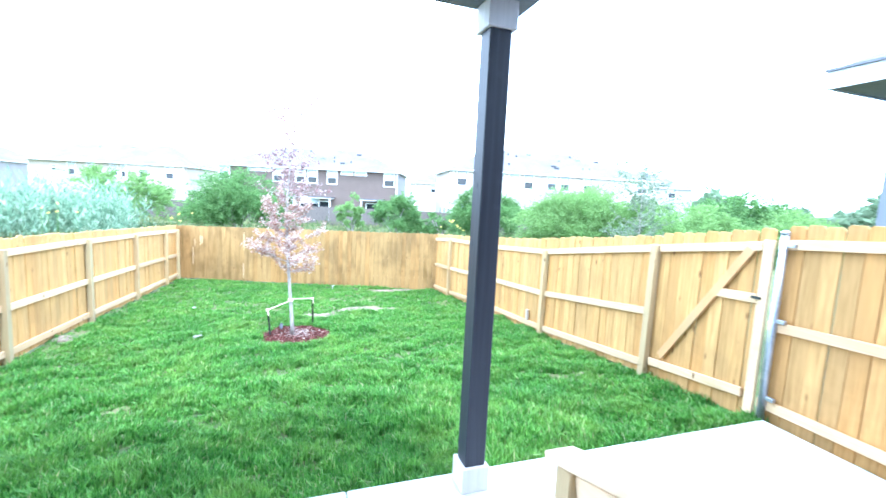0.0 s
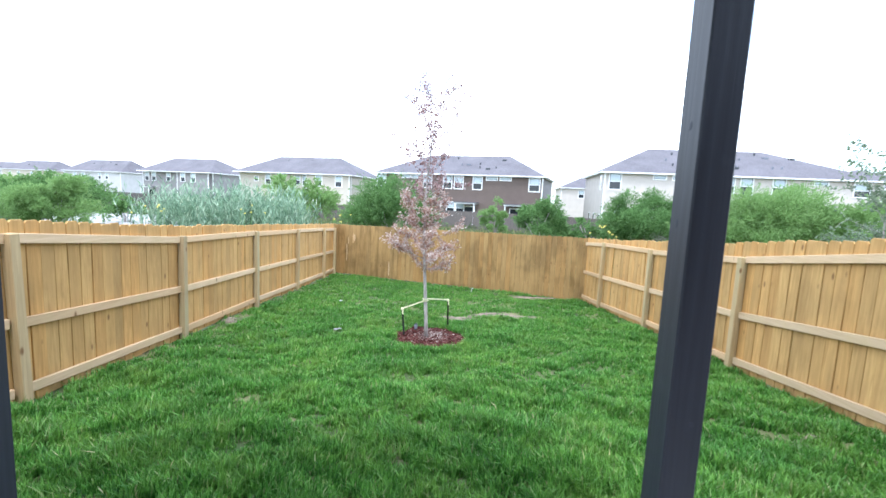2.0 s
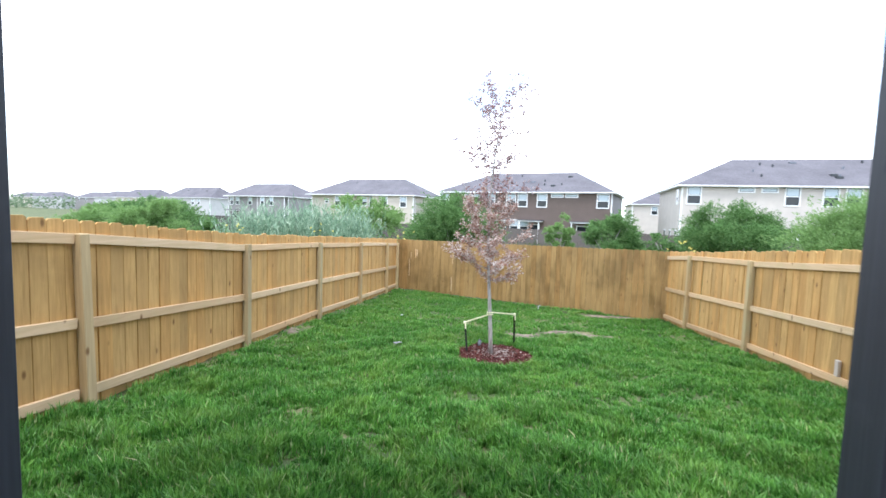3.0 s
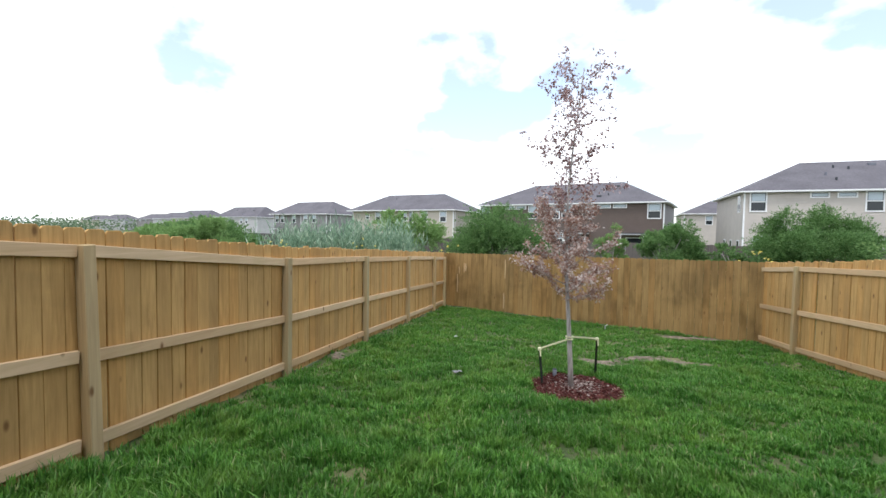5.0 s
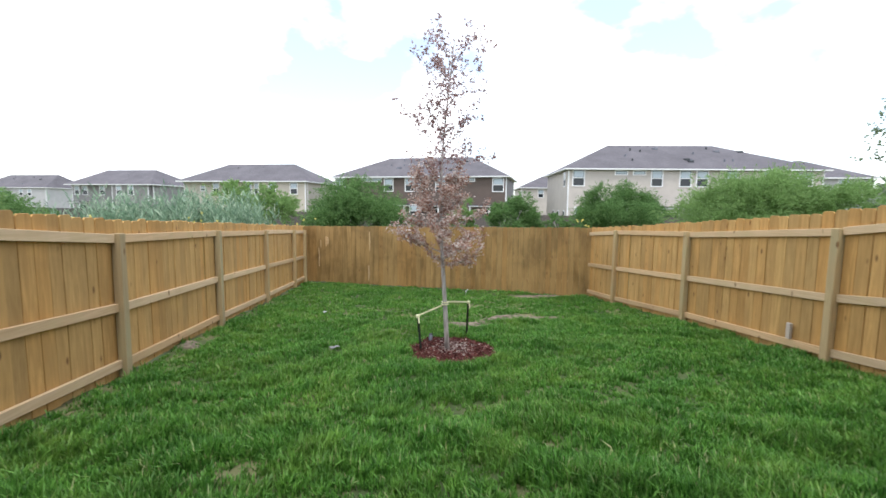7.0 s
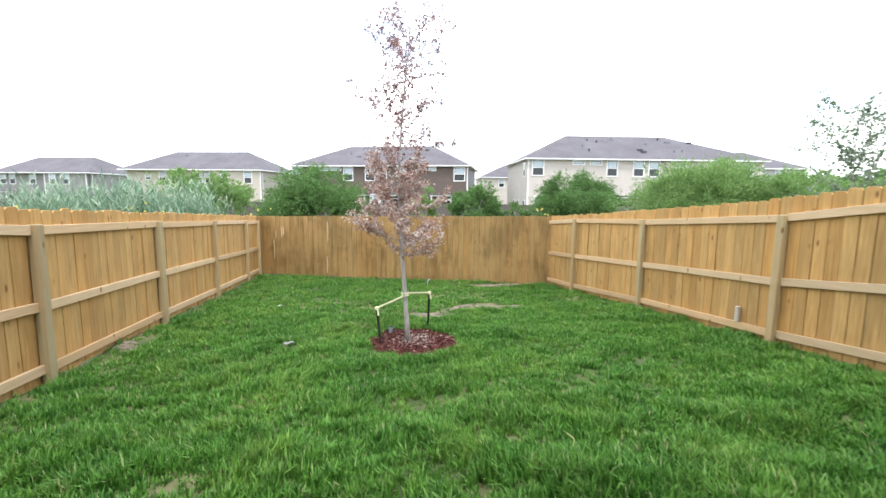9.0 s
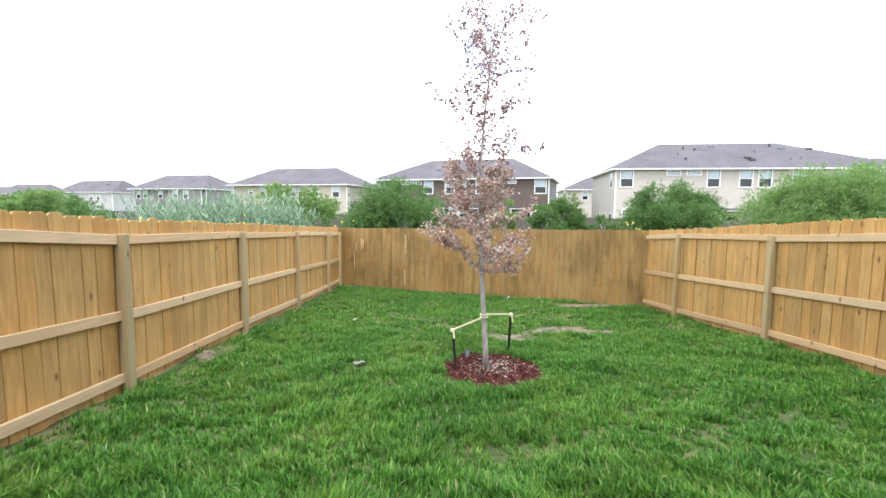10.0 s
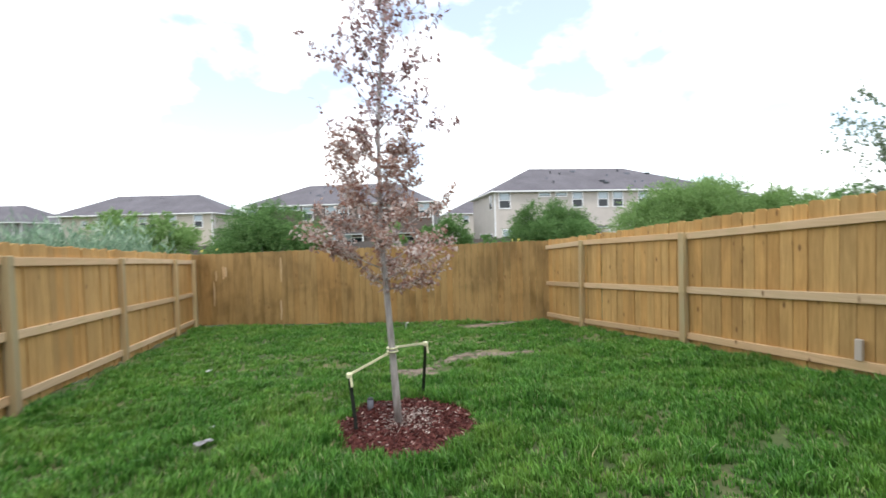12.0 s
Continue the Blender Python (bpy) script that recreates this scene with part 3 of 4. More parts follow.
def hip_roof(x0, x1, y0, y1, z, rise, hip, hip2=None):
    hip2 = hip2 or hip
    bm = bmesh.new()
    c = [bm.verts.new(p) for p in ((x0, y0, z), (x1, y0, z), (x1, y1, z), (x0, y1, z), (x0 + hip, (y0 + y1) / 2, z + rise), (x1 - hip2, (y0 + y1) / 2, z + rise))]
    for f in ((0, 1, 5, 4), (1, 2, 5), (2, 3, 4, 5), (3, 0, 4), (3, 2, 1, 0)):
        bm.faces.new([c[i] for i in f])
    return bm


# ---- porch: posts, beam, roof, landing and steps ----
def porch_post(x, y):
    """A square post with a plinth and a capital; x, y is its middle."""
    p = thing("porch_post", pose(x, y, SLAB_Z), "slate-grey painted timber post with pale base on the patio", "post", "porch posts")
    part("shaft", boxed((-0.07, -0.07, 0.02), (0.07, 0.07, 2.9), 0.006), M["post_paint"], p)
    for z0, z1, name in ((0, 0.17, "plinth"), (2.88, 3.04, "capital")):
        part(name, boxed((-0.092, -0.092, z0), (0.092, 0.092, z1), 0.004), M["trim_paint"], p, "pale greige trim block")
    for kx, ky, kz, face in ((-0.07, -0.004, 1.98, 0), (-0.07, 0.02, 1.62, 0), (0.02, -0.07, 0.86, 1)):
        k = bmesh.new()
        bmesh.ops.create_uvsphere(k, u_segments=10, v_segments=6, radius=1)
        sc = (0.0012, 0.012, 0.018) if face == 0 else (0.014, 0.0012, 0.011)
        bmesh.ops.transform(k, matrix=Matrix.Translation((kx, ky, kz)) @ Matrix.Diagonal((*sc, 1)), verts=k.verts)
        part("knot", k, M["knot_paint"], p)
    return p


POST_X, POST_Y = 1.4, 2.79
porch_post(POST_X, POST_Y)
porch_post(-1.38, POST_Y)
ROOF_Z = SLAB_Z + 3.04
roof = thing("porch_roof", pose(0, 0, ROOF_Z), "slate-painted porch roof on timber posts over the patio", "roof", kind="structure")
part("front_beam", boxed((-1.615, POST_Y - 0.12, 0), (POST_X + 0.2, POST_Y + 0.13, 0.28), 0.006), M["soffit"], roof)
part("side_beam", boxed((POST_X - 0.12, -0.59, 0.002), (POST_X + 0.202, POST_Y - 0.121, 0.28), 0.006), M["soffit"], roof)
part("ceiling_board", boxed((-1.615, -0.59, 0.2), (POST_X - 0.121, POST_Y - 0.121, 0.23)), M["soffit"], roof)
shed = bmesh.new()
box(shed, (-1.9, -0.59, 0.285), (POST_X + 0.3, POST_Y + 0.25, 0.36))
for v in shed.verts:
    v.co.z += (POST_Y + 0.25 - v.co.y) * 0.22
part("roof_sheet", shed, M["roof"], roof)

wall = new("wall_south")
tagged(wall, "slate-grey lap siding back wall of the house above the patio", "wall", kind="structure")
for x0, x1, z0, z1 in ((-3.4, -0.35, 0.0, 5.6), (0.65, 4.0, 0.0, 5.6), (-0.35, 0.65, 2.95, 5.6), (-0.35, 0.65, 0.0, 0.85)):
    part("wall_panel", boxed((x0, -0.8, z0), (x1, -0.6, z1)), M["blue_grey"], wall)
# Unseen roof, added to shade the porch posts and the near lawn.
shade_roof = thing("added_house_roof", pose(0, 0, 5.6), "unseen grey shingled hip roof added over the house to shade the patio", "roof", kind="structure")
part("roof_sheet", hip_roof(-3.85, 4.45, -12.0, -0.15, 0.12, 2.9, 4.0), M["roof"], shade_roof)
part("soffit", boxed((-3.85, -12.0, 0.02), (4.45, -0.15, 0.1)), M["soffit"], shade_roof)
for x0, x1, name in ((-3.4, -3.2, "wall_west"), (3.8, 4.0, "wall_east")):
    side_wall = mesh_object(name, boxed((x0, -11.5, 0.0), (x1, -0.802, 5.6)), M["blue_grey"])
    tagged(side_wall, "slate-grey lap siding side wall of the house", "wall", kind="structure")
door = thing("door_1", pose(0.15, -0.72, 0.86), "white panelled back door in the house wall", "door", kind="structure")
leaf = part("door_leaf", boxed((-0.49, -0.02, 0.0), (0.49, 0.02, 2.08), 0.004), M["white_trim"], door)
for px0, pz0, pz1 in ((-0.38, 0.2, 0.9), (0.05, 0.2, 0.9), (-0.38, 1.05, 1.9), (0.05, 1.05, 1.9)):
    part("panel", boxed((px0, 0.02, pz0), (px0 + 0.33, 0.028, pz1), 0.004), M["white_trim"], leaf)

LAND_Z = 0.84
steps = thing("porch_steps", pose(0, 0, SLAB_Z), "fresh lumber landing with steps and handrail on the patio", "steps")
ST_X0, ST_X1 = -0.55, 1.22
def tread(y0, y1, z):
    yy = y0
    while yy < y1 - 0.01:
        part("tread", boxed((ST_X0, yy, z - 0.038), (ST_X1, min(yy + 0.138, y1), z), 0.004), M["deck"], steps)
        yy += 0.143
tread(-0.58, 0.86, LAND_Z - SLAB_Z)
for i, z in ((0, 0.373), (1, 0.187)):
    tread(0.866 + 0.29 * i, 0.866 + 0.29 * i + 0.281, z)
    part("riser", boxed((ST_X0 + 0.02, 0.87 + 0.29 * i - 0.02, z - 0.001), (ST_X1 - 0.02, 0.87 + 0.29 * i, z + 0.145)), M["deck"], steps)
part("riser", boxed((ST_X0 + 0.02, 1.41, 0), (ST_X1 - 0.02, 1.43, 0.147)), M["deck"], steps)
for x in (ST_X0 + 0.02, ST_X1 - 0.02):
    part("stringer", boxed((x - 0.019, -0.56, 0), (x + 0.019, 0.85, 0.52)), M["deck"], steps)
    part("stringer", boxed((x - 0.019, 0.852, 0), (x + 0.019, 1.4, 0.147)), M["deck"], steps)
RX = 1.29
for y, z in ((1.62, 0.895), (0.45, 1.26), (-0.5, 1.287)):
    part("newel", boxed((RX - 0.035, y - 0.045, 0 if y > 1 else 0.4), (RX + 0.045, y + 0.045, z), 0.005), M["post"], steps)
part("handrail", bar((RX + 0.02, 1.73, 0.881), (RX + 0.02, 0.36, 1.306), 0.038, 0.14, (0, 0, 1), 0.006), M["lumber"], steps)
part("handrail", bar((RX + 0.02, 0.359, 1.307), (RX + 0.02, -0.58, 1.307), 0.038, 0.14, (0, 0, 1), 0.006), M["lumber"], steps)
part("side_board", bar((RX + 0.005, 1.57, 0.84), (RX + 0.005, 0.5, 1.17), 0.089, 0.03), M["lumber"], steps)
part("side_board", bar((RX + 0.005, 1.57, 0.5), (RX + 0.005, 0.5, 0.83), 0.14, 0.03), M["lumber"], steps)
part("side_board", bar((RX + 0.005, 0.4, 1.22), (RX + 0.005, -0.45, 1.22), 0.089, 0.03), M["lumber"], steps)

# ---- the young tree, its stakes and mulch ----
def young_tree(m, label, height, low_mat, high_mat, n_low, n_high, bow, seed=3, leaf=0.05, spread=1.0):
    """A slim trunk with fine rising limbs; a dense twiggy lower crown and a sparse top. bow: its sideways swing by height."""
    r = np.random.default_rng(seed)
    t = thing("young_tree", m, label, "tree")
    trunk = bmesh.new()
    hs = np.linspace(0, height * 0.97, 14)
    mid = [(float(profile(bow, h)) + 0.008 * math.sin(2.3 * h), 0.015 * math.sin(1.9 * h + 1), h - 0.05) for h in hs]
    tube(trunk, mid, [0.031 * (1 - 0.97 * h / height) ** 1.25 + 0.004 for h in hs], 9)
    part("trunk", trunk, M["bark"], t)
    limbs = bmesh.new()
    low, high, ways = [], [], []
    def at(h):
        i = min(int(h / height / 0.97 * 13), 12)
        return Vector(mid[i]).lerp(Vector(mid[i + 1]), min(1, max(0, (h - hs[i]) / (hs[1] - hs[0]))))
    def limb(start, way, length, rad, depth):
        pts, p, d = [start], start, way.normalized()
        for _ in range(4):
            d = (d + Vector(r.normal(0, 0.16, 3)) + Vector((0, 0, 0.05))).normalized()
            p = p + d * length / 4
            pts.append(p)
        tube(limbs, pts, [rad, rad * 0.8, rad * 0.6, rad * 0.45, rad * 0.3], 4)
        if depth:
            for k in range(depth * 2 + 2):
                i = int(r.integers(1, 5))
                side = (d + Vector(r.normal(0, 0.6, 3))).normalized()
                pts += limb(pts[i], side, length * 0.45, rad * 0.5, depth - 1)
        return pts
    base = height * 0.29
    for k in range(44):
        f = (k / 44) ** 1.15
        h = base + f * (height * 0.94 - base)
        a = k * 2.4 + r.uniform(-0.4, 0.4)
        crowd = h < height * 0.55
        length = spread * (0.54 - 0.35 * f if crowd else 0.66 * (1 - 0.3 * f)) * r.uniform(0.7, 1.25)
        rise = 0.3 + 0.5 * f if crowd else 0.7
        pts = limb(at(h), Vector((math.cos(a), math.sin(a), rise)), length, 0.009 * (1 - 0.6 * f), 1)
        (low if crowd else high).extend(pts)
    part("branchwork", limbs, M["bark"], t)
    for pts, n, mat, name in ((low, n_low, low_mat, "lower_crown"), (high, n_high, high_mat, "upper_crown")):
        pts = np.array([list(p) for p in pts])
        pick = r.integers(0, len(pts), n)
        away = r.normal(0, 0.024, (n, 3))
        at_leaf = pts[pick] + away
        grown = leaf if name == "lower_crown" else leaf * 1.25
        part(name, leaf_cloud(name, at_leaf, grown, grown * 0.58, mat, 0.25), None, t)
    return t


TREE = (0.25, 8.12)
tree_z = float(ground(*TREE))
young_tree(pose(*TREE, tree_z), "staked young tree with dry reddish-brown leaves in red mulch", 4.22, M["dry_leaf"], M["dry_leaf_high"], 8200, 2200, ((0, 0), (0.8, -0.055), (1.6, -0.1), (2.6, -0.1), (3.3, -0.05), (4.2, 0.06)), 3, 0.04)

STAKES = (((-0.09, 8.03), (-0.155, 7.98, 0.165)), ((0.62, 8.9), (0.59, 8.54, 0.21)))
for (bx, by), top in STAKES:
    st = thing("tree_stake", pose(bx, by, float(ground(bx, by))), "dark steel stake driven in beside the young tree", "stake", "tree stakes")
    gz = float(ground(bx, by))
    d = Vector((top[0] - bx, top[1] - by, top[2] - gz))
    b = bar(Vector((0, 0, -0.2)), d, 0.03, 0.006, (1, 0, 0), 0.001)
    part("web", b, M["stake"], st)
    part("flange", bar(Vector((0, 0.006, -0.2)), d + Vector((0, 0.006, 0)), 0.006, 0.03, (1, 0, 0), 0.001), M["stake"], st)
for (bx, by), top in STAKES:
    tie_z = 0.27 if top[0] < 0 else 0.3
    s = thing("tree_strap", pose(*top), "pale yellow webbing strap tied from stake to trunk", "strap", "tree straps")
    end = Vector((TREE[0] - 0.04, TREE[1], tie_z)) - Vector(top)
    part("webbing", bar(Vector((0, 0, -0.01)), end, 0.022, 0.005), M["strap"], s)
    part("stake_knot", boxed((-0.022, -0.022, -0.035), (0.022, 0.022, 0.005), 0.008), M["strap"], s)
    part("tail", bar((0.01, -0.02, -0.03), (0.016, -0.03, -0.1), 0.018, 0.004, (1, 0, 0), 0.001), M["strap"], s)
    loop = bmesh.new()
    ring = [(end.x + 0.042 * math.cos(a), end.y + 0.042 * math.sin(a), end.z) for a in np.linspace(0, math.tau, 13)]
    tube(loop, ring, [0.009] * 13, 5)
    part("trunk_loop", loop, M["strap"], s)

def mulch_edge(a):
    off = np.mod(a + math.pi / 2 + math.pi, math.tau) - math.pi
    return 0.57 + 0.2 * np.exp(-(off / 0.5) ** 2) + 0.03 * np.exp(-((np.abs(a) - math.pi) / 0.6) ** 2) + 0.025 * np.sin(3 * a + 2) + 0.03 * np.sin(7 * a) + 0.015 * np.sin(13 * a + 1)

MULCH = (0.31, 8.16)
mulch = new("mulch_bed")
tagged(mulch, "red-brown bark mulch bed with dry husks round the young tree", "mulch", kind="stuff")
mulch.location = (*MULCH, 0)
rr, aa = np.meshgrid(np.linspace(0, 1, 12), np.linspace(0, math.tau, 41)[:-1], indexing="ij")
rad = rr * mulch_edge(aa)
mx, my = MULCH[0] + rad * np.cos(aa), MULCH[1] + rad * np.sin(aa)
mz = ground(mx, my) + 0.045 * np.sqrt(np.clip(1 - rr ** 3, 0, 1)) - 0.012 + rng.normal(0, 0.006, rr.shape)
mi = np.arange(rr.size).reshape(rr.shape)
mf = np.stack([mi[:-1].ravel(), mi[1:].ravel(), np.roll(mi, -1, 1)[1:].ravel(), np.roll(mi, -1, 1)[:-1].ravel()], 1)
part("mulch_mound", array_mesh("mulch_mound", np.stack([(mx - MULCH[0]).ravel(), (my - MULCH[1]).ravel(), mz.ravel()], 1), mf, M["mulch"]), None, mulch)
n = 5200
ca, cr = rng.uniform(0, math.tau, n), np.sqrt(rng.uniform(0, 1.08, n))
cx, cy = MULCH[0] + cr * mulch_edge(ca) * np.cos(ca), MULCH[1] + cr * mulch_edge(ca) * np.sin(ca)
cz = ground(cx, cy) + 0.045 * np.sqrt(np.clip(1 - cr ** 3, 0, 1)) + rng.uniform(-0.005, 0.018, n)
flat = rng.normal(size=(n, 3)) * (1, 1, 0.25)
part("bark_chips", leaf_cloud("bark_chips", np.stack([cx - MULCH[0], cy - MULCH[1], cz], 1), 0.05, 0.015, M["mulch"], along=flat * 3), None, mulch)
n = 420
hx, hy = rng.normal(0.02, 0.15, n), rng.normal(-0.02, 0.13, n)
hz = ground(MULCH[0] + hx, MULCH[1] + hy) + 0.055 + rng.uniform(0, 0.014, n)
part("husks", leaf_cloud("husks", np.stack([hx, hy, hz], 1), 0.04, 0.011, M["husk"], along=rng.normal(size=(n, 3)) * (3, 3, 0.5)), None, mulch)

tube_thing = thing("watering_tube", pose(0.05, 8.5, float(ground(0.05, 8.5)) + 0.03), "dark blue-grey plastic watering tube in the mulch", "tube")
wt = bmesh.new()
tube(wt, [(0, 0, -0.06), (0, 0, 0.09), (0.005, 0, 0.095)], [0.028, 0.028, 0.022], 12)
part("pipe", wt, M["soffit"], tube_thing)
part("lid", boxed((-0.02, -0.02, 0.0955), (0.025, 0.02, 0.105), 0.004), M["stake"], tube_thing)


def rebase(root, base):
    """Puts a thing's origin at its base and leaves its parts where they are."""
    root.matrix_basis = Matrix.Translation(base)
    for child in root.children:
        child.matrix_parent_inverse = Matrix.Translation(base).inverted()


rebase(fence_left, (LEFT_X, 7.27, -0.27))
rebase(fence_right, (RIGHT_X, 6.88, -0.205))
rebase(gate, (RIGHT_X + 0.06, 3.75, 0.15))
rebase(slab, (0.6, 1.1, 0.0))

# ---- houses beyond the yard ----
def window(house, x, z, w, h, y=0.0, sides=True):
    """A two-sash window with pale trim on a facade that faces -y; x, z is its middle."""
    win = part("window", boxed((x - w / 2, y - 0.03, z - h / 2), (x + w / 2, y + 0.05, z + h / 2)), M["pane_dark"], house)
    t = 0.1
    fr = bmesh.new()
    for lo, hi in (((x - w / 2 - t, y - 0.07, z - h / 2 - t), (x - w / 2, y, z + h / 2 + t)), ((x + w / 2, y - 0.07, z - h / 2 - t), (x + w / 2 + t, y, z + h / 2 + t)),
                   ((x - w / 2, y - 0.07, z + h / 2), (x + w / 2, y, z + h / 2 + t)), ((x - w / 2, y - 0.08, z - h / 2 - t), (x + w / 2, y, z - h / 2))):
        box(fr, lo, hi)
    part("window_frame", fr, M["white_trim"], win)
    if sides:
        part("sash_bar", boxed((x - w / 2, y - 0.06, z - 0.04), (x + w / 2, y - 0.03, z + 0.04)), M["white_trim"], win)
        part("pane", boxed((x - w / 2 + 0.05, y - 0.045, z + 0.06), (x + w / 2 - 0.05, y - 0.031, z + h / 2 - 0.05)), M["pane_blind_sky"], win)
        part("pane", boxed((x - w / 2 + 0.05, y - 0.045, z - h / 2 + 0.05), (x + w / 2 - 0.05, y - 0.031, z - 0.06)), M["pane_dark"], win)
    else:
        part("pane", boxed((x - w / 2 + 0.04, y - 0.045, z - h / 2 + 0.04), (x + w / 2 - 0.04, y - 0.031, z + h / 2 - 0.04)), M["pane_blind_sky"], win)
    return win


def house(a, b, colour, eave, rise, label, windows=(), slots=(), doors=(), side_windows=(), deep=10.5, vents=6, hip=5.2, hip2=None, step=None, flank=None):
    """A two-storey house whose back faces the yard, between the corners a and b of its facade."""
    a, b = Vector(a), Vector(b)
    w = (b - a).length
    base = -1.1
    ho = thing("house", pose(a.x, a.y, base, 0, 0, math.degrees(math.atan2(b.y - a.y, b.x - a.x))), label, "house", "row of houses")
    top = eave - base
    part("wall", boxed((0, 0, -0.3), (w, deep, top)), colour, ho)
    laps = bmesh.new()
    z, x0, x1 = 0.0, 0.061, w - 0.061
    while z < top - 0.2:
        q = [laps.verts.new(p) for p in ((x0, 0.001, z), (x1, 0.001, z), (x1, -0.026, z), (x0, -0.026, z), (x1, -0.004, z + 0.19), (x0, -0.004, z + 0.19))]
        laps.faces.new((q[0], q[1], q[2], q[3]))
        laps.faces.new((q[3], q[2], q[4], q[5]))
        z += 0.19
    tagged(part("lap_siding", laps, colour, ho), kind="stuff")
    if flank:
        part("side_wall", boxed((w + 0.001, 0.05, -0.3), (w + 0.012, deep, top - 0.02)), flank, ho)
    if step:
        part("bay", boxed((step[0], -0.6, -0.3), (step[1], -0.001, top - 0.001)), colour, ho)
        for x in step:
            part("corner_board", boxed((x - 0.06, -0.63, -0.3), (x + 0.06, -0.54, top - 0.002)), M["white_trim"], ho)
    for x in (0.0, w):
        part("corner_board", boxed((x - 0.06, -0.03, -0.3), (x + 0.06, 0.06, top)), M["white_trim"], ho)
    o = 0.45
    rf = part("roof", hip_roof(-o, w + o, -o - (0.6 if step else 0), deep + o, top + 0.14, rise, hip + o, (hip2 or hip) + o), M["roof"], ho)
    fa = bmesh.new()
    y0 = -o - (0.6 if step else 0)
    box(fa, (-o, y0 - 0.02, top + 0.03), (w + o, y0, top + 0.15))
    box(fa, (-o - 0.02, y0, top + 0.03), (-o, deep + o, top + 0.15))
    box(fa, (w + o, y0, top + 0.03), (w + o + 0.02, deep + o, top + 0.15))
    part("fascia", fa, M["white_trim"], rf)
    part("soffit", boxed((-o, y0, top + 0.035), (w + o, deep + o, top + 0.1)), M["white_trim"], rf)
    r = np.random.default_rng(int(abs(a.x) * 10) + 1)
    half = (deep + 2 * o) / 2
    for k in range(vents):
        vx, f = r.uniform(hip, w - hip) if w > 2 * hip else w / 2, r.uniform(0.25, 0.85)
        vz, vy = top + 0.14 + rise * f, -o + half * f
        size = (0.24, 0.22, 0.1) if k % 3 == 0 else (0.06, 0.06, 0.22)
        part("roof_vent", boxed((vx - size[0], vy - size[1], vz - 0.1), (vx + size[0], vy + size[1], vz + size[2])), M["soffit"] if k % 2 else M["pane_dark"], rf)
    fy = lambda x: -0.6 if step and step[0] < x < step[1] else 0.0
    for x, z, ww, hh in windows:
        window(ho, x, z - base, ww, hh, fy(x))
    for x, z, ww in slots:
        window(ho, x, z - base, ww, 0.3, fy(x), False)
    for x, ww in doors:
        y = fy(x)
        d = part("patio_door", boxed((x - ww / 2, y - 0.04, 0.1), (x + ww / 2, y + 0.02, 2.2)), M["pane_dark"], ho)
        part("door_frame", boxed((x - ww / 2 - 0.1, y - 0.03, 0.1), (x + ww / 2 + 0.1, y - 0.002, 2.3)), M["white_trim"], d)
        cv = part("patio_cover", boxed((x - ww / 2 - 0.5, y - 1.5, 2.55), (x + ww / 2 + 0.5, y - 0.01, 2.68)), M["white_trim"], ho)
        part("cover_roof", boxed((x - ww / 2 - 0.6, y - 1.6, 2.684), (x + ww / 2 + 0.6, y - 0.01, 2.78)), M["roof"], cv)
        for sx in (-1, 1):
            part("cover_post", boxed((x + sx * (ww / 2 + 0.35) - 0.06, y - 1.45, 0), (x + sx * (ww / 2 + 0.35) + 0.06, y - 1.33, 2.548)), M["white_trim"], cv)
    for y, z, ww, hh, side in side_windows:
        sx = -0.04 if side < 0 else w - 0.02
        sw = part("side_window", boxed((sx, y - ww / 2, z - base - hh / 2), (sx + 0.06, y + ww / 2, z - base + hh / 2)), M["pane_dark"], ho)
        part("window_frame", boxed((sx + 0.012, y - ww / 2 - 0.09, z - base - hh / 2 - 0.09), (sx + 0.05, y + ww / 2 + 0.09, z - base + hh / 2 + 0.09)), M["white_trim"], sw)
    return ho


WZ = 4.35
house((15.75, 43.05), (39.05, 39.6), M["beige"], 5.08, 2.9, "beige two-storey house with a grey hip roof behind the shrubs",
      windows=((0.95, WZ, 1.0, 1.45), (8.3, WZ, 0.95, 1.45), (10.95, WZ, 0.95, 1.45), (12.5, WZ, 0.95, 1.45), (15.2, WZ, 0.95, 1.45), (21.9, WZ, 1.2, 1.1), (1.2, 0.9, 0.9, 1.2)),
      slots=((4.95, 4.86, 1.05), (6.65, 4.86, 1.05), (18.6, 4.86, 1.05)), doors=((9.6, 1.8), (17.5, 1.6)), side_windows=((1.6, WZ, 0.8, 1.45, -1), (1.5, 0.6, 0.6, 1.0, -1), (4.0, 0.6, 0.6, 1.0, -1), (6.5, 0.6, 0.6, 1.0, -1)), vents=14, hip2=7.5)
BZ = 3.92
house((-8.2, 56.6), (11.3, 49.72), M["brown"], 4.72, 2.72, "dark brown two-storey house with a grey hip roof behind the shrubs",
      windows=((0.65, BZ, 1.1, 1.4), (6.9, BZ, 1.0, 1.4), (9.5, BZ, 1.0, 1.4), (10.9, BZ, 1.0, 1.4), (13.2, BZ, 1.0, 1.4), (19.8, BZ, 1.1, 1.4), (10.0, 0.9, 0.9, 1.3), (11.2, 0.9, 0.9, 1.3)),
      slots=((4.0, 4.5, 1.1), (5.4, 4.5, 1.1), (14.9, 4.5, 1.2), (16.5, 4.5, 1.2)), doors=((8.3, 1.2), (12.2, 1.5), (18.0, 1.5)), vents=12, hip2=4.8, flank=M["grey_siding"])
CZ = 3.6
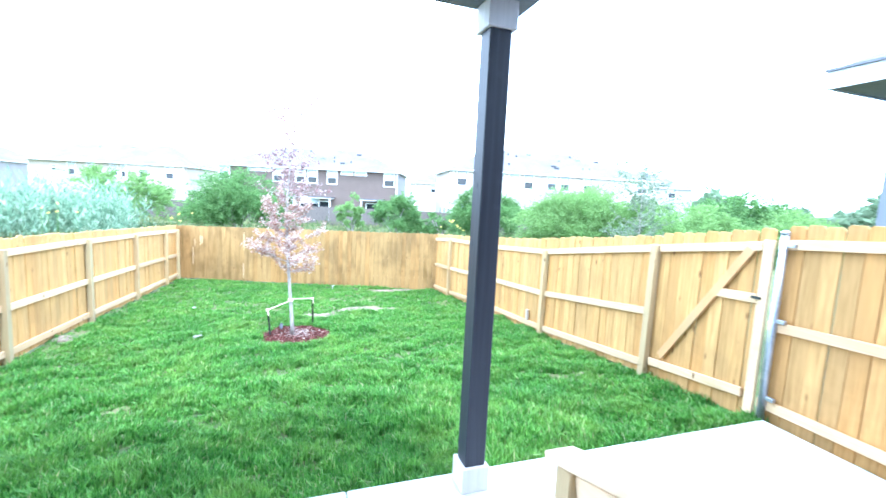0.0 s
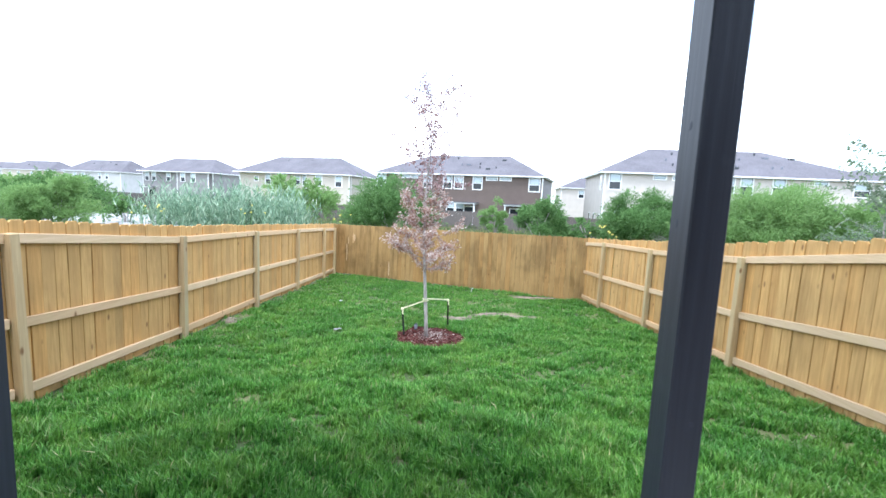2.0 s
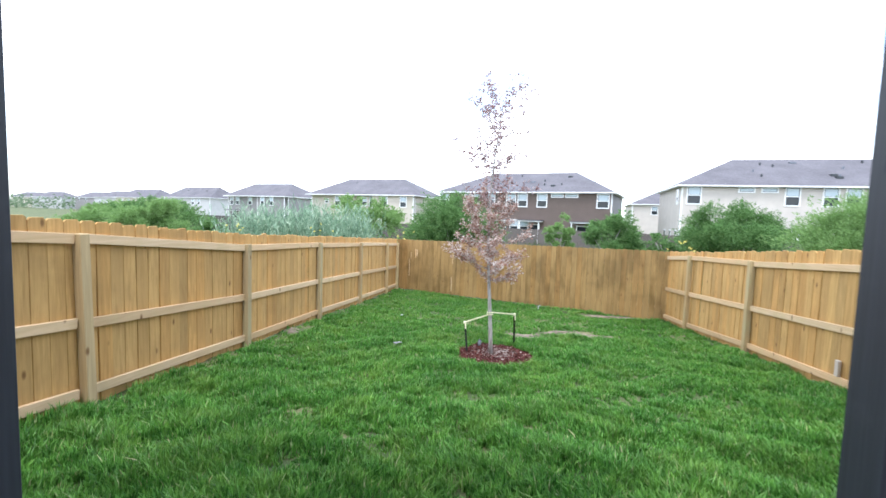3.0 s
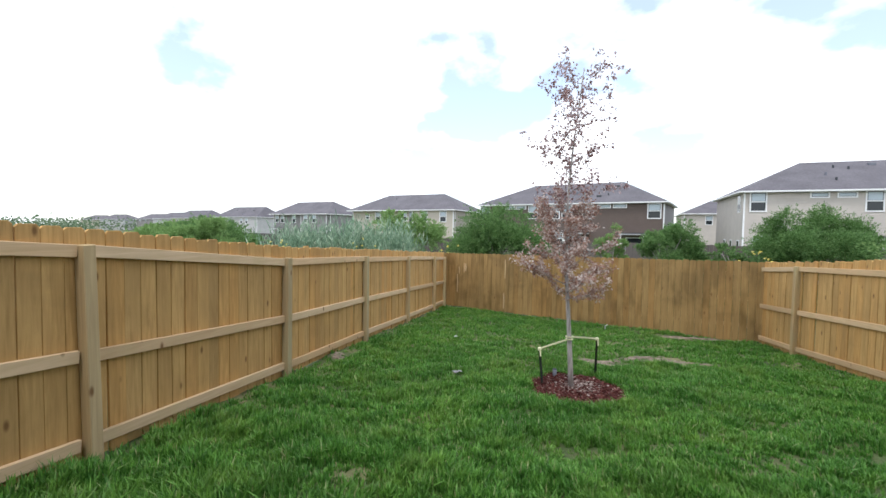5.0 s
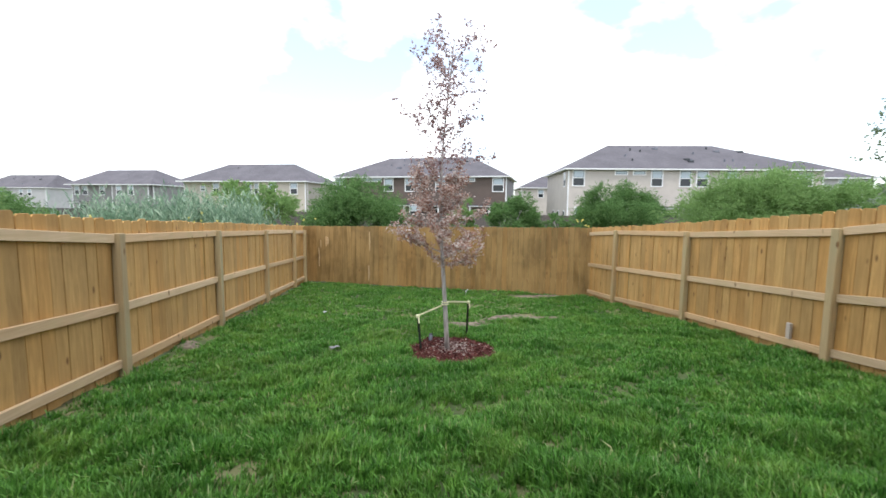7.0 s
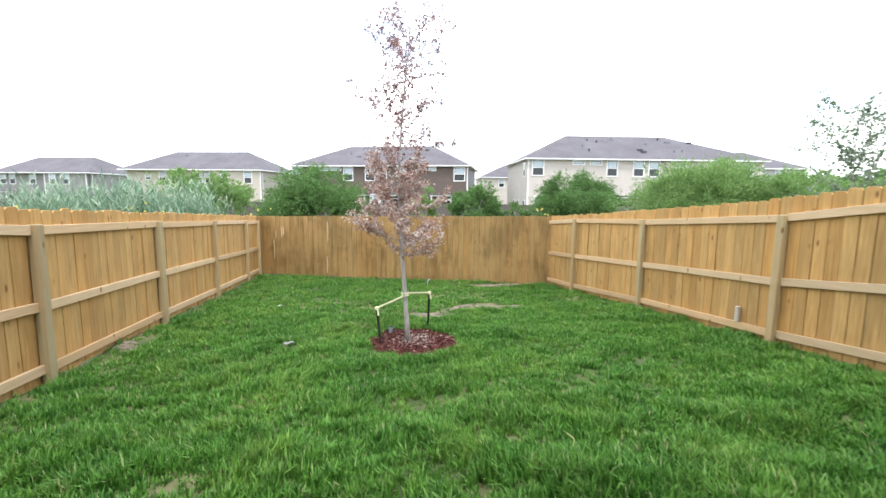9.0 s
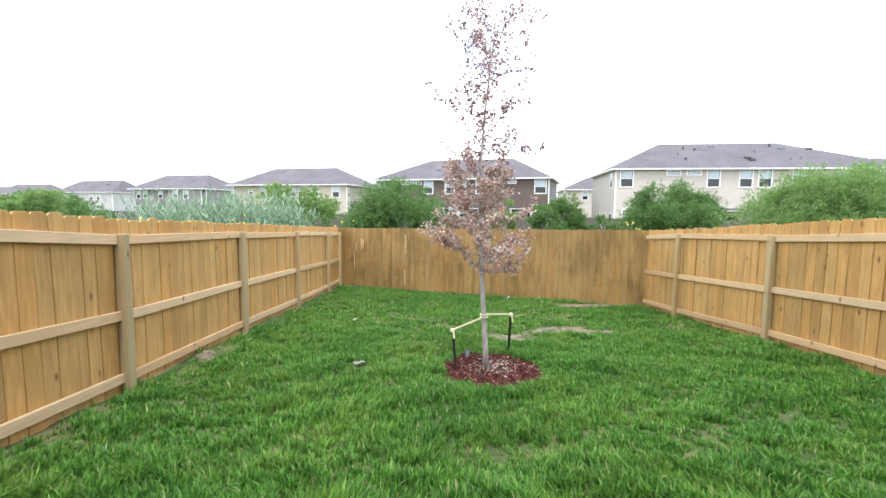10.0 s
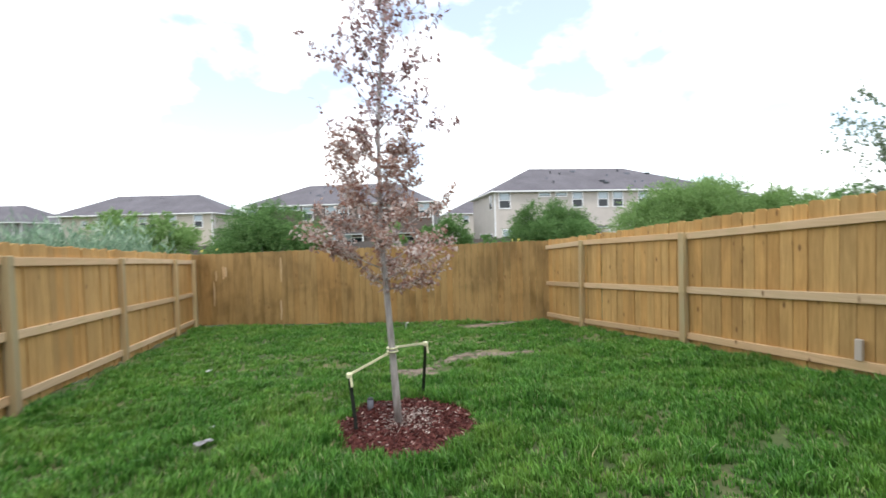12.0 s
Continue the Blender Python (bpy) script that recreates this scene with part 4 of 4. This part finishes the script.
house((-30.4, 66.7), (-12.7, 62.1), M["tan"], 4.42, 2.75, "cream two-storey house with a grey hip roof behind the reeds",
      windows=((2.9, CZ, 0.6, 0.6), (4.9, CZ, 0.8, 1.4), (7.1, CZ, 0.9, 1.4), (9.8, CZ, 0.8, 1.2), (11.1, CZ, 0.8, 1.4), (13.6, CZ, 0.9, 1.4), (16.7, CZ, 0.9, 1.4)),
      doors=((9.7, 1.2), (14.7, 1.5)), side_windows=((2.0, 0.8, 0.8, 1.0, 1), (3.6, 0.8, 0.8, 1.0, 1)), vents=9, hip=3.6, hip2=4.3, step=(11.6, 18.3))
house((-58.0, 85.5), (-42.0, 80.8), M["grey_siding"], 4.45, 2.85, "grey two-storey house with a grey hip roof far behind the reeds",
      windows=((1.0, CZ, 0.9, 1.5), (2.7, CZ, 0.9, 1.5), (6.3, CZ, 0.9, 1.5), (10.4, CZ, 0.9, 1.5), (12.8, CZ, 0.9, 1.5)), doors=((2.0, 1.2),), vents=8, hip=2.2, hip2=4.0, step=(9.0, 16.2))
house((-102.4, 118.8), (-83.0, 113.1), M["pale"], 4.65, 3.3, "pale two-storey house with a grey hip roof in the distance", windows=((4, CZ, 0.9, 1.4), (7, CZ, 0.9, 1.4), (13, CZ, 0.9, 1.4), (15.5, CZ, 0.9, 1.4)), doors=((9, 1.4),), vents=6, hip=2.6)
house((-145.7, 144.8), (-124.7, 138.8), M["tan"], 4.8, 3.2, "cream two-storey house with a grey hip roof in the distance", windows=((4, CZ, 0.9, 1.4), (8, CZ, 0.9, 1.4), (14, CZ, 0.9, 1.4)), vents=4, hip=3.4)
house((-180.0, 168.0), (-158.0, 162.0), M["pale"], 5.0, 3.0, "pale two-storey house with a grey hip roof in the distance", windows=((4, CZ, 0.9, 1.4), (10, CZ, 0.9, 1.4)), vents=4)
house((-222.0, 196.0), (-198.0, 189.0), M["grey_siding"], 5.2, 3.0, "grey two-storey house with a grey hip roof in the distance", windows=((4, WZ, 0.9, 1.4), (10, WZ, 0.9, 1.4)), vents=3)
house((-262.0, 207.0), (-240.0, 204.0), M["pale"], 5.2, 3.0, "pale two-storey house with a grey hip roof in the distance", windows=((4, WZ, 0.9, 1.4), (10, WZ, 0.9, 1.4)), vents=3)
house((-302.0, 226.0), (-279.0, 223.0), M["tan"], 5.2, 3.0, "cream two-storey house with a grey hip roof in the distance", windows=((4, WZ, 0.9, 1.4), (10, WZ, 0.9, 1.4)), vents=3)
house((20.0, 74.0), (33.0, 72.0), M["beige"], 4.55, 2.7, "beige house with a grey hip roof behind the nearer houses", windows=((3.2, 3.7, 0.8, 1.2),), vents=3)
house((41.6, 46.6), (50.1, 44.5), M["pale"], 4.85, 2.35, "pale two-storey house with a grey hip roof behind the shrubs", windows=((2.5, WZ, 1.0, 1.4), (6.0, WZ, 1.0, 1.4), (2.3, 0.9, 1.2, 1.2)), vents=4, hip=4.0, flank=M["brown"])

# the neighbour's house beyond the side fence
nb = thing("neighbour_house", pose(6.95, 3.6, -0.03), "blue-grey sided neighbouring house with a pale fascia beyond the side fence", "house")
part("wall", boxed((0, -9.0, -0.4), (9.0, 0, 3.78)), M["blue_grey"], nb)
nr = part("roof", hip_roof(-0.45, 9.45, -9.45, 0.45, 4.0, 2.4, 4.6), M["roof"], nb)
part("soffit", boxed((-0.45, -9.45, 3.78), (9.45, 0.45, 3.81)), M["soffit"], nr)
ns = bmesh.new()
box(ns, (-0.47, -9.47, 3.76), (-0.45, 0.47, 3.97))
box(ns, (-0.45, 0.45, 3.76), (9.47, 0.47, 3.97))
part("fascia", ns, M["fascia"], nr)
part("drip_edge", boxed((-0.5, -9.5, 3.972), (9.5, 0.5, 4.0)), M["soffit"], nr)

# ---- weathered fence before the houses ----
far_line = [(-75, 74), (-48, 62), (-30, 52.5), (-8, 46.5), (12, 41.5), (17, 36.5), (44, 33)]
for (ax, ay), (bx2, by2) in zip(far_line, far_line[1:]):
    length = math.hypot(bx2 - ax, by2 - ay)
    ff = thing("far_fence", pose(ax, ay, -1.0, 0, 0, math.degrees(math.atan2(by2 - ay, bx2 - ax))), "weathered grey plank fence behind the row of houses", "fence", "far fences")
    bm = bmesh.new()
    k = 0.0
    while k < length - 0.15:
        h = 1.8 + float(rng.uniform(-0.02, 0.02))
        box(bm, (k, -0.01, 0), (k + 0.27, 0.01, h))
        k += 0.285
    tagged(part("boarding", bm, M["grey_fence"], ff), kind="stuff")
    for z in (0.3, 0.95, 1.6):
        part("rail", boxed((0, 0.011, z - 0.045), (length, 0.05, z + 0.045)), M["grey_fence"], ff)

lot = boxed((-34, 31, -0.98), (-17, 42, -0.86))
tagged(mesh_object("gravel_lot", lot, M["gravel"]), "flat grey gravel lot beyond the side fence", "lot", kind="structure")
path = boxed((-45, 28.0, -0.98), (-18.5, 29.6, -0.88))
tagged(mesh_object("concrete_path", path, M["concrete"]), "pale concrete path beyond the side fence", "path", kind="structure")


# ---- shrubs and wild growth ----
def shrub(x, y, rx, ry, top, mat, label, n=9000, leaf=0.16, lobes=22, name="shrub", narrow=0.42, ragged=0.3):
    """Stems with a crown of many small leaves in uneven clumps."""
    z0 = float(ground(x, y))
    h = top - z0
    s = thing(name, pose(x, y, z0), label, "shrub", "shrubs beyond the fence")
    stems = bmesh.new()
    centres = []
    for k in range(lobes):
        a, q = rng.uniform(0, math.tau), math.sqrt(rng.uniform(0, 1))
        cz = h * (0.25 + 0.62 * rng.uniform() * (1 - 0.55 * q * q))
        centres.append((rx * 0.85 * q * math.cos(a), ry * 0.85 * q * math.sin(a), cz))
        if k < 9:
            tube(stems, [(0.15 * math.cos(a), 0.15 * math.sin(a), -0.05), (0.3 * centres[-1][0], 0.3 * centres[-1][1], cz * 0.5), centres[-1]], [0.05, 0.035, 0.012], 5)
    part("stems", stems, M["bark"], s)
    c = np.array(centres)
    size = np.minimum(rx, h) * rng.uniform(0.15, 0.3, lobes)
    sprays = max(150, n // 22)
    lobe = rng.integers(0, lobes, sprays)
    way = unit(rng.normal(size=(sprays, 3)) + (0, 0, 0.35))
    reach = size[lobe] * rng.uniform(0.75, 1.35, sprays) * np.where(rng.uniform(0, 1, sprays) < 0.15, 1.0 + 0.9 * ragged, 1.0)
    k = rng.integers(0, sprays, n)
    f = rng.uniform(0.1, 1, n) ** 0.6
    d = way[k]
    at = c[lobe[k]] + d * (reach[k] * f)[:, None] * (1.15, 1.15, 0.9) + rng.normal(0, 0.05, (n, 3)) * (1.3 - 0.8 * f)[:, None] * (h / 3) * 1.3
    at[:, 2] -= 0.12 * reach[k] * f ** 3
    for axis, half in ((0, rx), (1, ry)):
        at[:, axis] *= half / np.percentile(np.abs(at[:, axis]), 98.5)
    at[:, 2] = np.clip(at[:, 2], 0.02, None) * (h / np.percentile(at[:, 2], 98.8))
    part("crown", leaf_cloud("crown", at, leaf, leaf * narrow, mat, 0.1, along=d * 0.9 + (0, 0, 0.3)), None, s)
    return s


shrub(-3.3, 30.5, 3.0, 2.4, 2.95, M["dark_leaf"], "rounded dark green shrub beyond the stained fence", 62000, 0.125, 60)
shrub(6.75, 30.0, 1.75, 1.5, 2.08, M["dark_leaf"], "small green shrub beyond the stained fence", 28000, 0.12, 28)
shrub(12.25, 26.5, 2.35, 2.0, 2.68, M["dark_leaf"], "dense green shrub beyond the fence corner", 80000, 0.1, 56)
shrub(12.55, 17.2, 2.5, 2.0, 2.68, M["mesquite"], "wide feathery bright green mesquite shrub beyond the side fence", 120000, 0.11, 80, narrow=0.3, ragged=0.35)
shrub(15.3, 16.4, 2.0, 2.0, 2.35, M["mesquite"], "feathery bright green mesquite shrub beyond the side fence", 60000, 0.115, 56, narrow=0.3, ragged=0.35)
shrub(9.9, 29.0, 1.7, 1.2, 1.0, M["dark_leaf"], "low dark green shrub beyond the stained fence", 5000, 0.16, 12)
shrub(-20.3, 24.4, 1.8, 1.8, 2.0, M["mesquite"], "wide light green shrub beyond the side fence", 40000, 0.14, 40, narrow=0.32, ragged=0.35)
shrub(-24.3, 24.6, 1.7, 1.6, 1.35, M["mesquite"], "low light green shrub beyond the side fence", 16000, 0.14, 24, narrow=0.32)
shrub(-22.9, 33.0, 1.3, 1.3, 0.9, M["dark_leaf"], "small green shrub beside the gravel lot", 4000, 0.18, 10)
shrub(-11.0, 35.0, 3.0, 2.0, 2.9, M["mesquite"], "light green shrub behind the reeds", 12000, 0.2)
shrub(4.2, 33.0, 1.0, 0.9, 2.0, M["mesquite"], "small pale shrub beyond the stained fence", 9000, 0.12, 18)
shrub(-36.0, 42.0, 5.0, 3.0, 2.4, M["dark_leaf"], "broad green shrub before the far houses", 40000, 0.17, 44)
shrub(-46.0, 50.0, 6.0, 3.0, 2.2, M["mesquite"], "broad light green shrub before the far houses", 40000, 0.2, 48)
shrub(32.0, 24.0, 5.6, 3.0, 3.2, M["dark_leaf"], "broad green shrub beyond the side fence", 30000, 0.2, 46)
shrub(23.3, 19.0, 2.4, 2.0, 2.25, M["mesquite"], "low light green shrub before the broad one", 20000, 0.15, 30)
shrub(31.5, 19.0, 3.2, 2.0, 2.2, M["mesquite"], "pale green shrub beyond the side fence", 14000, 0.18, 30)
young_tree(pose(8.8, 9.4, float(ground(8.8, 9.4))), "thin young tree with grey-green leaves in the neighbouring yard", 3.8, M["grey_leaf"], M["grey_leaf"], 4200, 1900, ((0, 0), (2, 0.06), (4, 0.0)), 11, 0.062, 1.5)

# reeds
reed = new("reed_bed")
tagged(reed, "tall blue-green reeds growing beyond the side fence", "reeds", kind="stuff")
reed.location = (-12.8, 28.0, -0.95)
n = 800
sx, sy = rng.uniform(-1, 1, n) * 4.7 + rng.normal(0, 0.3, n), rng.normal(0, 1.2, n)
sh = rng.uniform(1.7, 3.2, n) * (1 + 0.1 * np.sin(2.1 * sx) + 0.06 * np.sin(5.0 * sx)) * (1 - 0.15 * (np.abs(sx) / 5) ** 2)
lean = rng.normal(0, 0.12, (n, 2))
at, way = [], []
for k in range(15):
    f = 0.15 + 0.85 * k / 15
    z = sh * f
    at.append(np.stack([sx + lean[:, 0] * z, sy + lean[:, 1] * z, z], 1))
    a = rng.uniform(0, math.tau, n)
    way.append(np.stack([np.cos(a), np.sin(a), rng.uniform(0.9, 3.2, n)], 1))
part("blades", leaf_cloud("blades", np.concatenate(at), 0.45, 0.052, M["reed"], 0.05, along=np.concatenate(way)), None, reed)

# weeds over the open strip
weeds = new("wild_weeds")
tagged(weeds, "low tangled weeds and wild grass on the open strip", "weeds", kind="stuff")
n = 60000
wx = rng.uniform(-45, 45, n)
wy = 16.3 + 30 * rng.uniform(0, 1, n) ** 1.3
keep = ~((wx > -45) & (wx < -17) & (wy > 27.5) & (wy < 42.5))
wx, wy = wx[keep], wy[keep]
clump = 0.5 + 0.5 * np.sin(0.9 * wx + 1.1) * np.sin(0.7 * wy + 0.4 * np.sin(wx))
wz = ground(wx, wy)
at = np.stack([wx, wy, wz + rng.uniform(0, 0.5, len(wx)) * clump], 1)
part("leaves", leaf_cloud("leaves", at, 0.42, 0.07, M["weed"], -0.6), None, weeds)

flowers = new("wild_sunflowers")
tagged(flowers, "yellow wild sunflowers growing beyond the stained fence", "flowers", kind="stuff")
fl_at, fl_stem = [], bmesh.new()
for fx, fy, k in ((9.0, 24.5, 9), (-5.2, 24.0, 4), (-10.0, 25.0, 5), (-14.5, 24.0, 6)):
    for _ in range(k):
        x, y = fx + rng.normal(0, 0.45), fy + rng.normal(0, 0.4)
        z0, h = float(ground(x, y)), rng.uniform(1.3, 2.0)
        tube(fl_stem, [(x, y, z0), (x + 0.05, y, z0 + h)], [0.012, 0.008], 4)
        for q in range(12):
            fl_at.append((x + 0.05, y, z0 + h))
part("stems", fl_stem, M["dark_leaf"], flowers)
part("petals", leaf_cloud("petals", np.array(fl_at), 0.075, 0.04, M["flower"]), None, flowers)

woods = new("far_woods")
tagged(woods, "hazy green line of far woods on the horizon, left band added for haze", "woods", kind="stuff")
n = 40000
ang = rng.uniform(radians(30), radians(86), n)
dist = rng.uniform(110, 170, n)
crest = 4.5 + 1.8 * np.sin(ang * 23) + 1.2 * np.sin(ang * 57 + 1) + 0.8 * np.sin(ang * 131)
# The left band is an added tree line that stands in for haze.
haze_band = rng.uniform(0, 1, n) < 0.4
ang = np.where(haze_band, -rng.uniform(radians(44), radians(100), n), ang)
dist = np.where(haze_band, dist * 2.6, dist)
at = np.stack([dist * np.sin(ang), dist * np.cos(ang), -1 + crest * rng.uniform(0, 1, n) ** 0.7], 1)
part("crowns", leaf_cloud("crowns", at, 1.6, 1.0, M["hazed_leaf"]), None, woods)

# ---- small things on the lawn ----
def scrap(x, y, lx, ly, h, turn, label, mat, name="litter", category="litter"):
    s = thing(name, pose(x, y, float(ground(x, y)) + 0.03, 0, 0, turn), label, category)
    bm = bmesh.new()
    bmesh.ops.create_grid(bm, x_segments=6, y_segments=5, size=0.5)
    for v in bm.verts:
        v.co = Vector((v.co.x * lx, v.co.y * ly, h * (0.5 + 0.5 * noise.noise(Vector((v.co.x * 4 + x, v.co.y * 4, y))))))
    made = bmesh.ops.extrude_face_region(bm, geom=bm.faces[:])
    for v in [g for g in made["geom"] if isinstance(g, bmesh.types.BMVert)]:
        v.co.z += 0.004
    part("crumpled_sheet", bm, mat, s)
    return s


scrap(-1.24, 8.17, 0.12, 0.07, 0.03, 30, "torn grey paper wad trodden into the grass", M["grey_paper"])
scrap(-1.27, 8.57, 0.035, 0.028, 0.03, 10, "small white paper scrap lying in the grass", M["paper"])
scrap(-1.8, 10.78, 0.07, 0.05, 0.05, 70, "small white paper scrap lying in the grass", M["paper"])
stick = thing("stake_flag", pose(-2.45, 5.89, float(ground(-2.45, 5.89)) + 0.05, 0, 4, 20), "thin white plastic stick lying in the grass", "stick")
part("stick", bar((-0.09, 0, 0), (0.09, 0, 0.01), 0.007, 0.007), M["paper"], stick)
block = thing("wood_offcut", pose(RIGHT_X + 0.05, 7.37, float(profile(GROUND_R, 7.37)) + 0.195), "grey wood offcut standing on the lower fence rail", "offcut")
part("offcut", boxed((-0.02, -0.03, 0), (0.018, 0.03, 0.2), 0.004), M["offcut"], block)
pipe2 = thing("sprinkler_riser", pose(1.38, 13.8, float(ground(1.38, 13.8))), "short white pipe stub standing in the grass", "pipe")
stub = bmesh.new()
tube(stub, [(0, 0, -0.05), (0, 0, 0.13), (0.05, 0, 0.16)], [0.014, 0.014, 0.014], 8)
part("stub", stub, M["paper"], pipe2)

# ---- lawn blades ----
lawn = new("lawn")
tagged(lawn, "thick uneven green lawn with worn brown patches", "grass", kind="stuff")


def mounds(x, y):
    """How thick and tall the turf stands, 0 to 1: tussocks of half a metre with hollows between."""
    a = np.sin(4.1 * x + 1.9 * np.sin(1.3 * y + 0.7)) * np.sin(5.9 * y + 1.6 * np.sin(2.1 * x))
    b = np.sin(9.3 * x + 2.4 * np.sin(3.1 * y)) * np.sin(12.7 * y + 2 + 2.2 * np.sin(3.7 * x))
    c = np.sin(1.3 * x + 2.2) * np.sin(1.1 * y + 0.9 * np.sin(0.8 * x))
    d = np.sin(15.7 * x + 2.6 * np.sin(5.3 * y + 1.1)) * np.sin(18.9 * y + 0.4 + 2.8 * np.sin(6.7 * x))
    return np.clip(0.56 + 0.27 * a + 0.19 * b + 0.15 * c + 0.16 * d, 0, 1)


def lawn_patch(tufts, per, y0, y1, tall, wide):
    """Tufts of fine upright blades that lean with their tussock, thinner on worn ground."""
    x, y = rng.uniform(LEFT_X - 0.05, RIGHT_X + 0.05, tufts), rng.uniform(y0, y1, tufts)
    thick = mounds(x, y)
    back_line = BACK_A.y + (x - BACK_A.x) * (BACK_B.y - BACK_A.y) / (BACK_B.x - BACK_A.x) - 0.03
    in_mulch = np.hypot(x - MULCH[0], y - MULCH[1]) < 0.97 * mulch_edge(np.arctan2(y - MULCH[1], x - MULCH[0]))
    strip = np.clip((x - LEFT_X + 0.02) / 0.12, 0.15, 1)
    keep = (y < back_line) & ~in_mulch & (rng.uniform(0, 1, tufts) > bare(x, y)) & (rng.uniform(0, 1, tufts) < strip * (0.4 + 0.75 * thick))
    x, y, thick = x[keep], y[keep], thick[keep]
    t = len(x)
    size = tall * (0.3 + 1.02 * thick) * rng.uniform(0.75, 1.25, t) * (1 - 0.72 * bare(x, y))
    n = t * per
    k = np.repeat(np.arange(t), per)
    a = rng.uniform(0, math.tau, n)
    q = 0.026 * np.sqrt(rng.uniform(0, 1, n)) * (tall / 0.08)
    bx, by = x[k] + q * np.cos(a), y[k] + q * np.sin(a)
    a = a + rng.normal(0, 0.6, n)
    h = size[k] * rng.uniform(0.5, 1.15, n)
    bend = h * rng.beta(1.4, 3.2, n) * 1.1
    root = np.stack([bx, by, ground(bx, by) - 0.006], 1)
    sway = 0.9 * np.sin(2.3 * x + 1.1 * np.sin(2.9 * y)) + 2.0
    out = np.stack([np.cos(a) + 0.25 * np.cos(sway[k]), np.sin(a) + 0.25 * np.sin(sway[k]), np.zeros(n)], 1)
    w = (wide * rng.uniform(0.6, 1.35, n))[:, None]
    side = np.stack([-np.sin(a), np.cos(a), rng.uniform(-0.4, 0.4, n)], 1) * w
    up = np.zeros((n, 3))
    up[:, 2] = h
    mid = root + up * 0.6 + out * (bend * 0.28)[:, None]
    tip = root + up * (1.0 - 0.22 * (bend / h)[:, None]) + out * bend[:, None]
    v = np.stack([root - side, root + side, mid + side * 0.85, mid - side * 0.85, tip], 1)
    i = 5 * np.arange(n)[:, None]
    tri = np.concatenate([i + (0, 1, 2), i + (0, 2, 3), i + (3, 2, 4)], 1).reshape(-1, 3)
    return array_mesh("blades", v.reshape(-1, 3), tri, M["grass"])


part("blades", lawn_patch(29000, 12, SLAB_END + 0.01, 6.0, 0.1, 0.005), None, lawn)
part("blades", lawn_patch(31000, 10, 6.0, 10.0, 0.084, 0.0046), None, lawn)
part("blades", lawn_patch(24000, 8, 10.0, 16.1, 0.075, 0.0056), None, lawn)
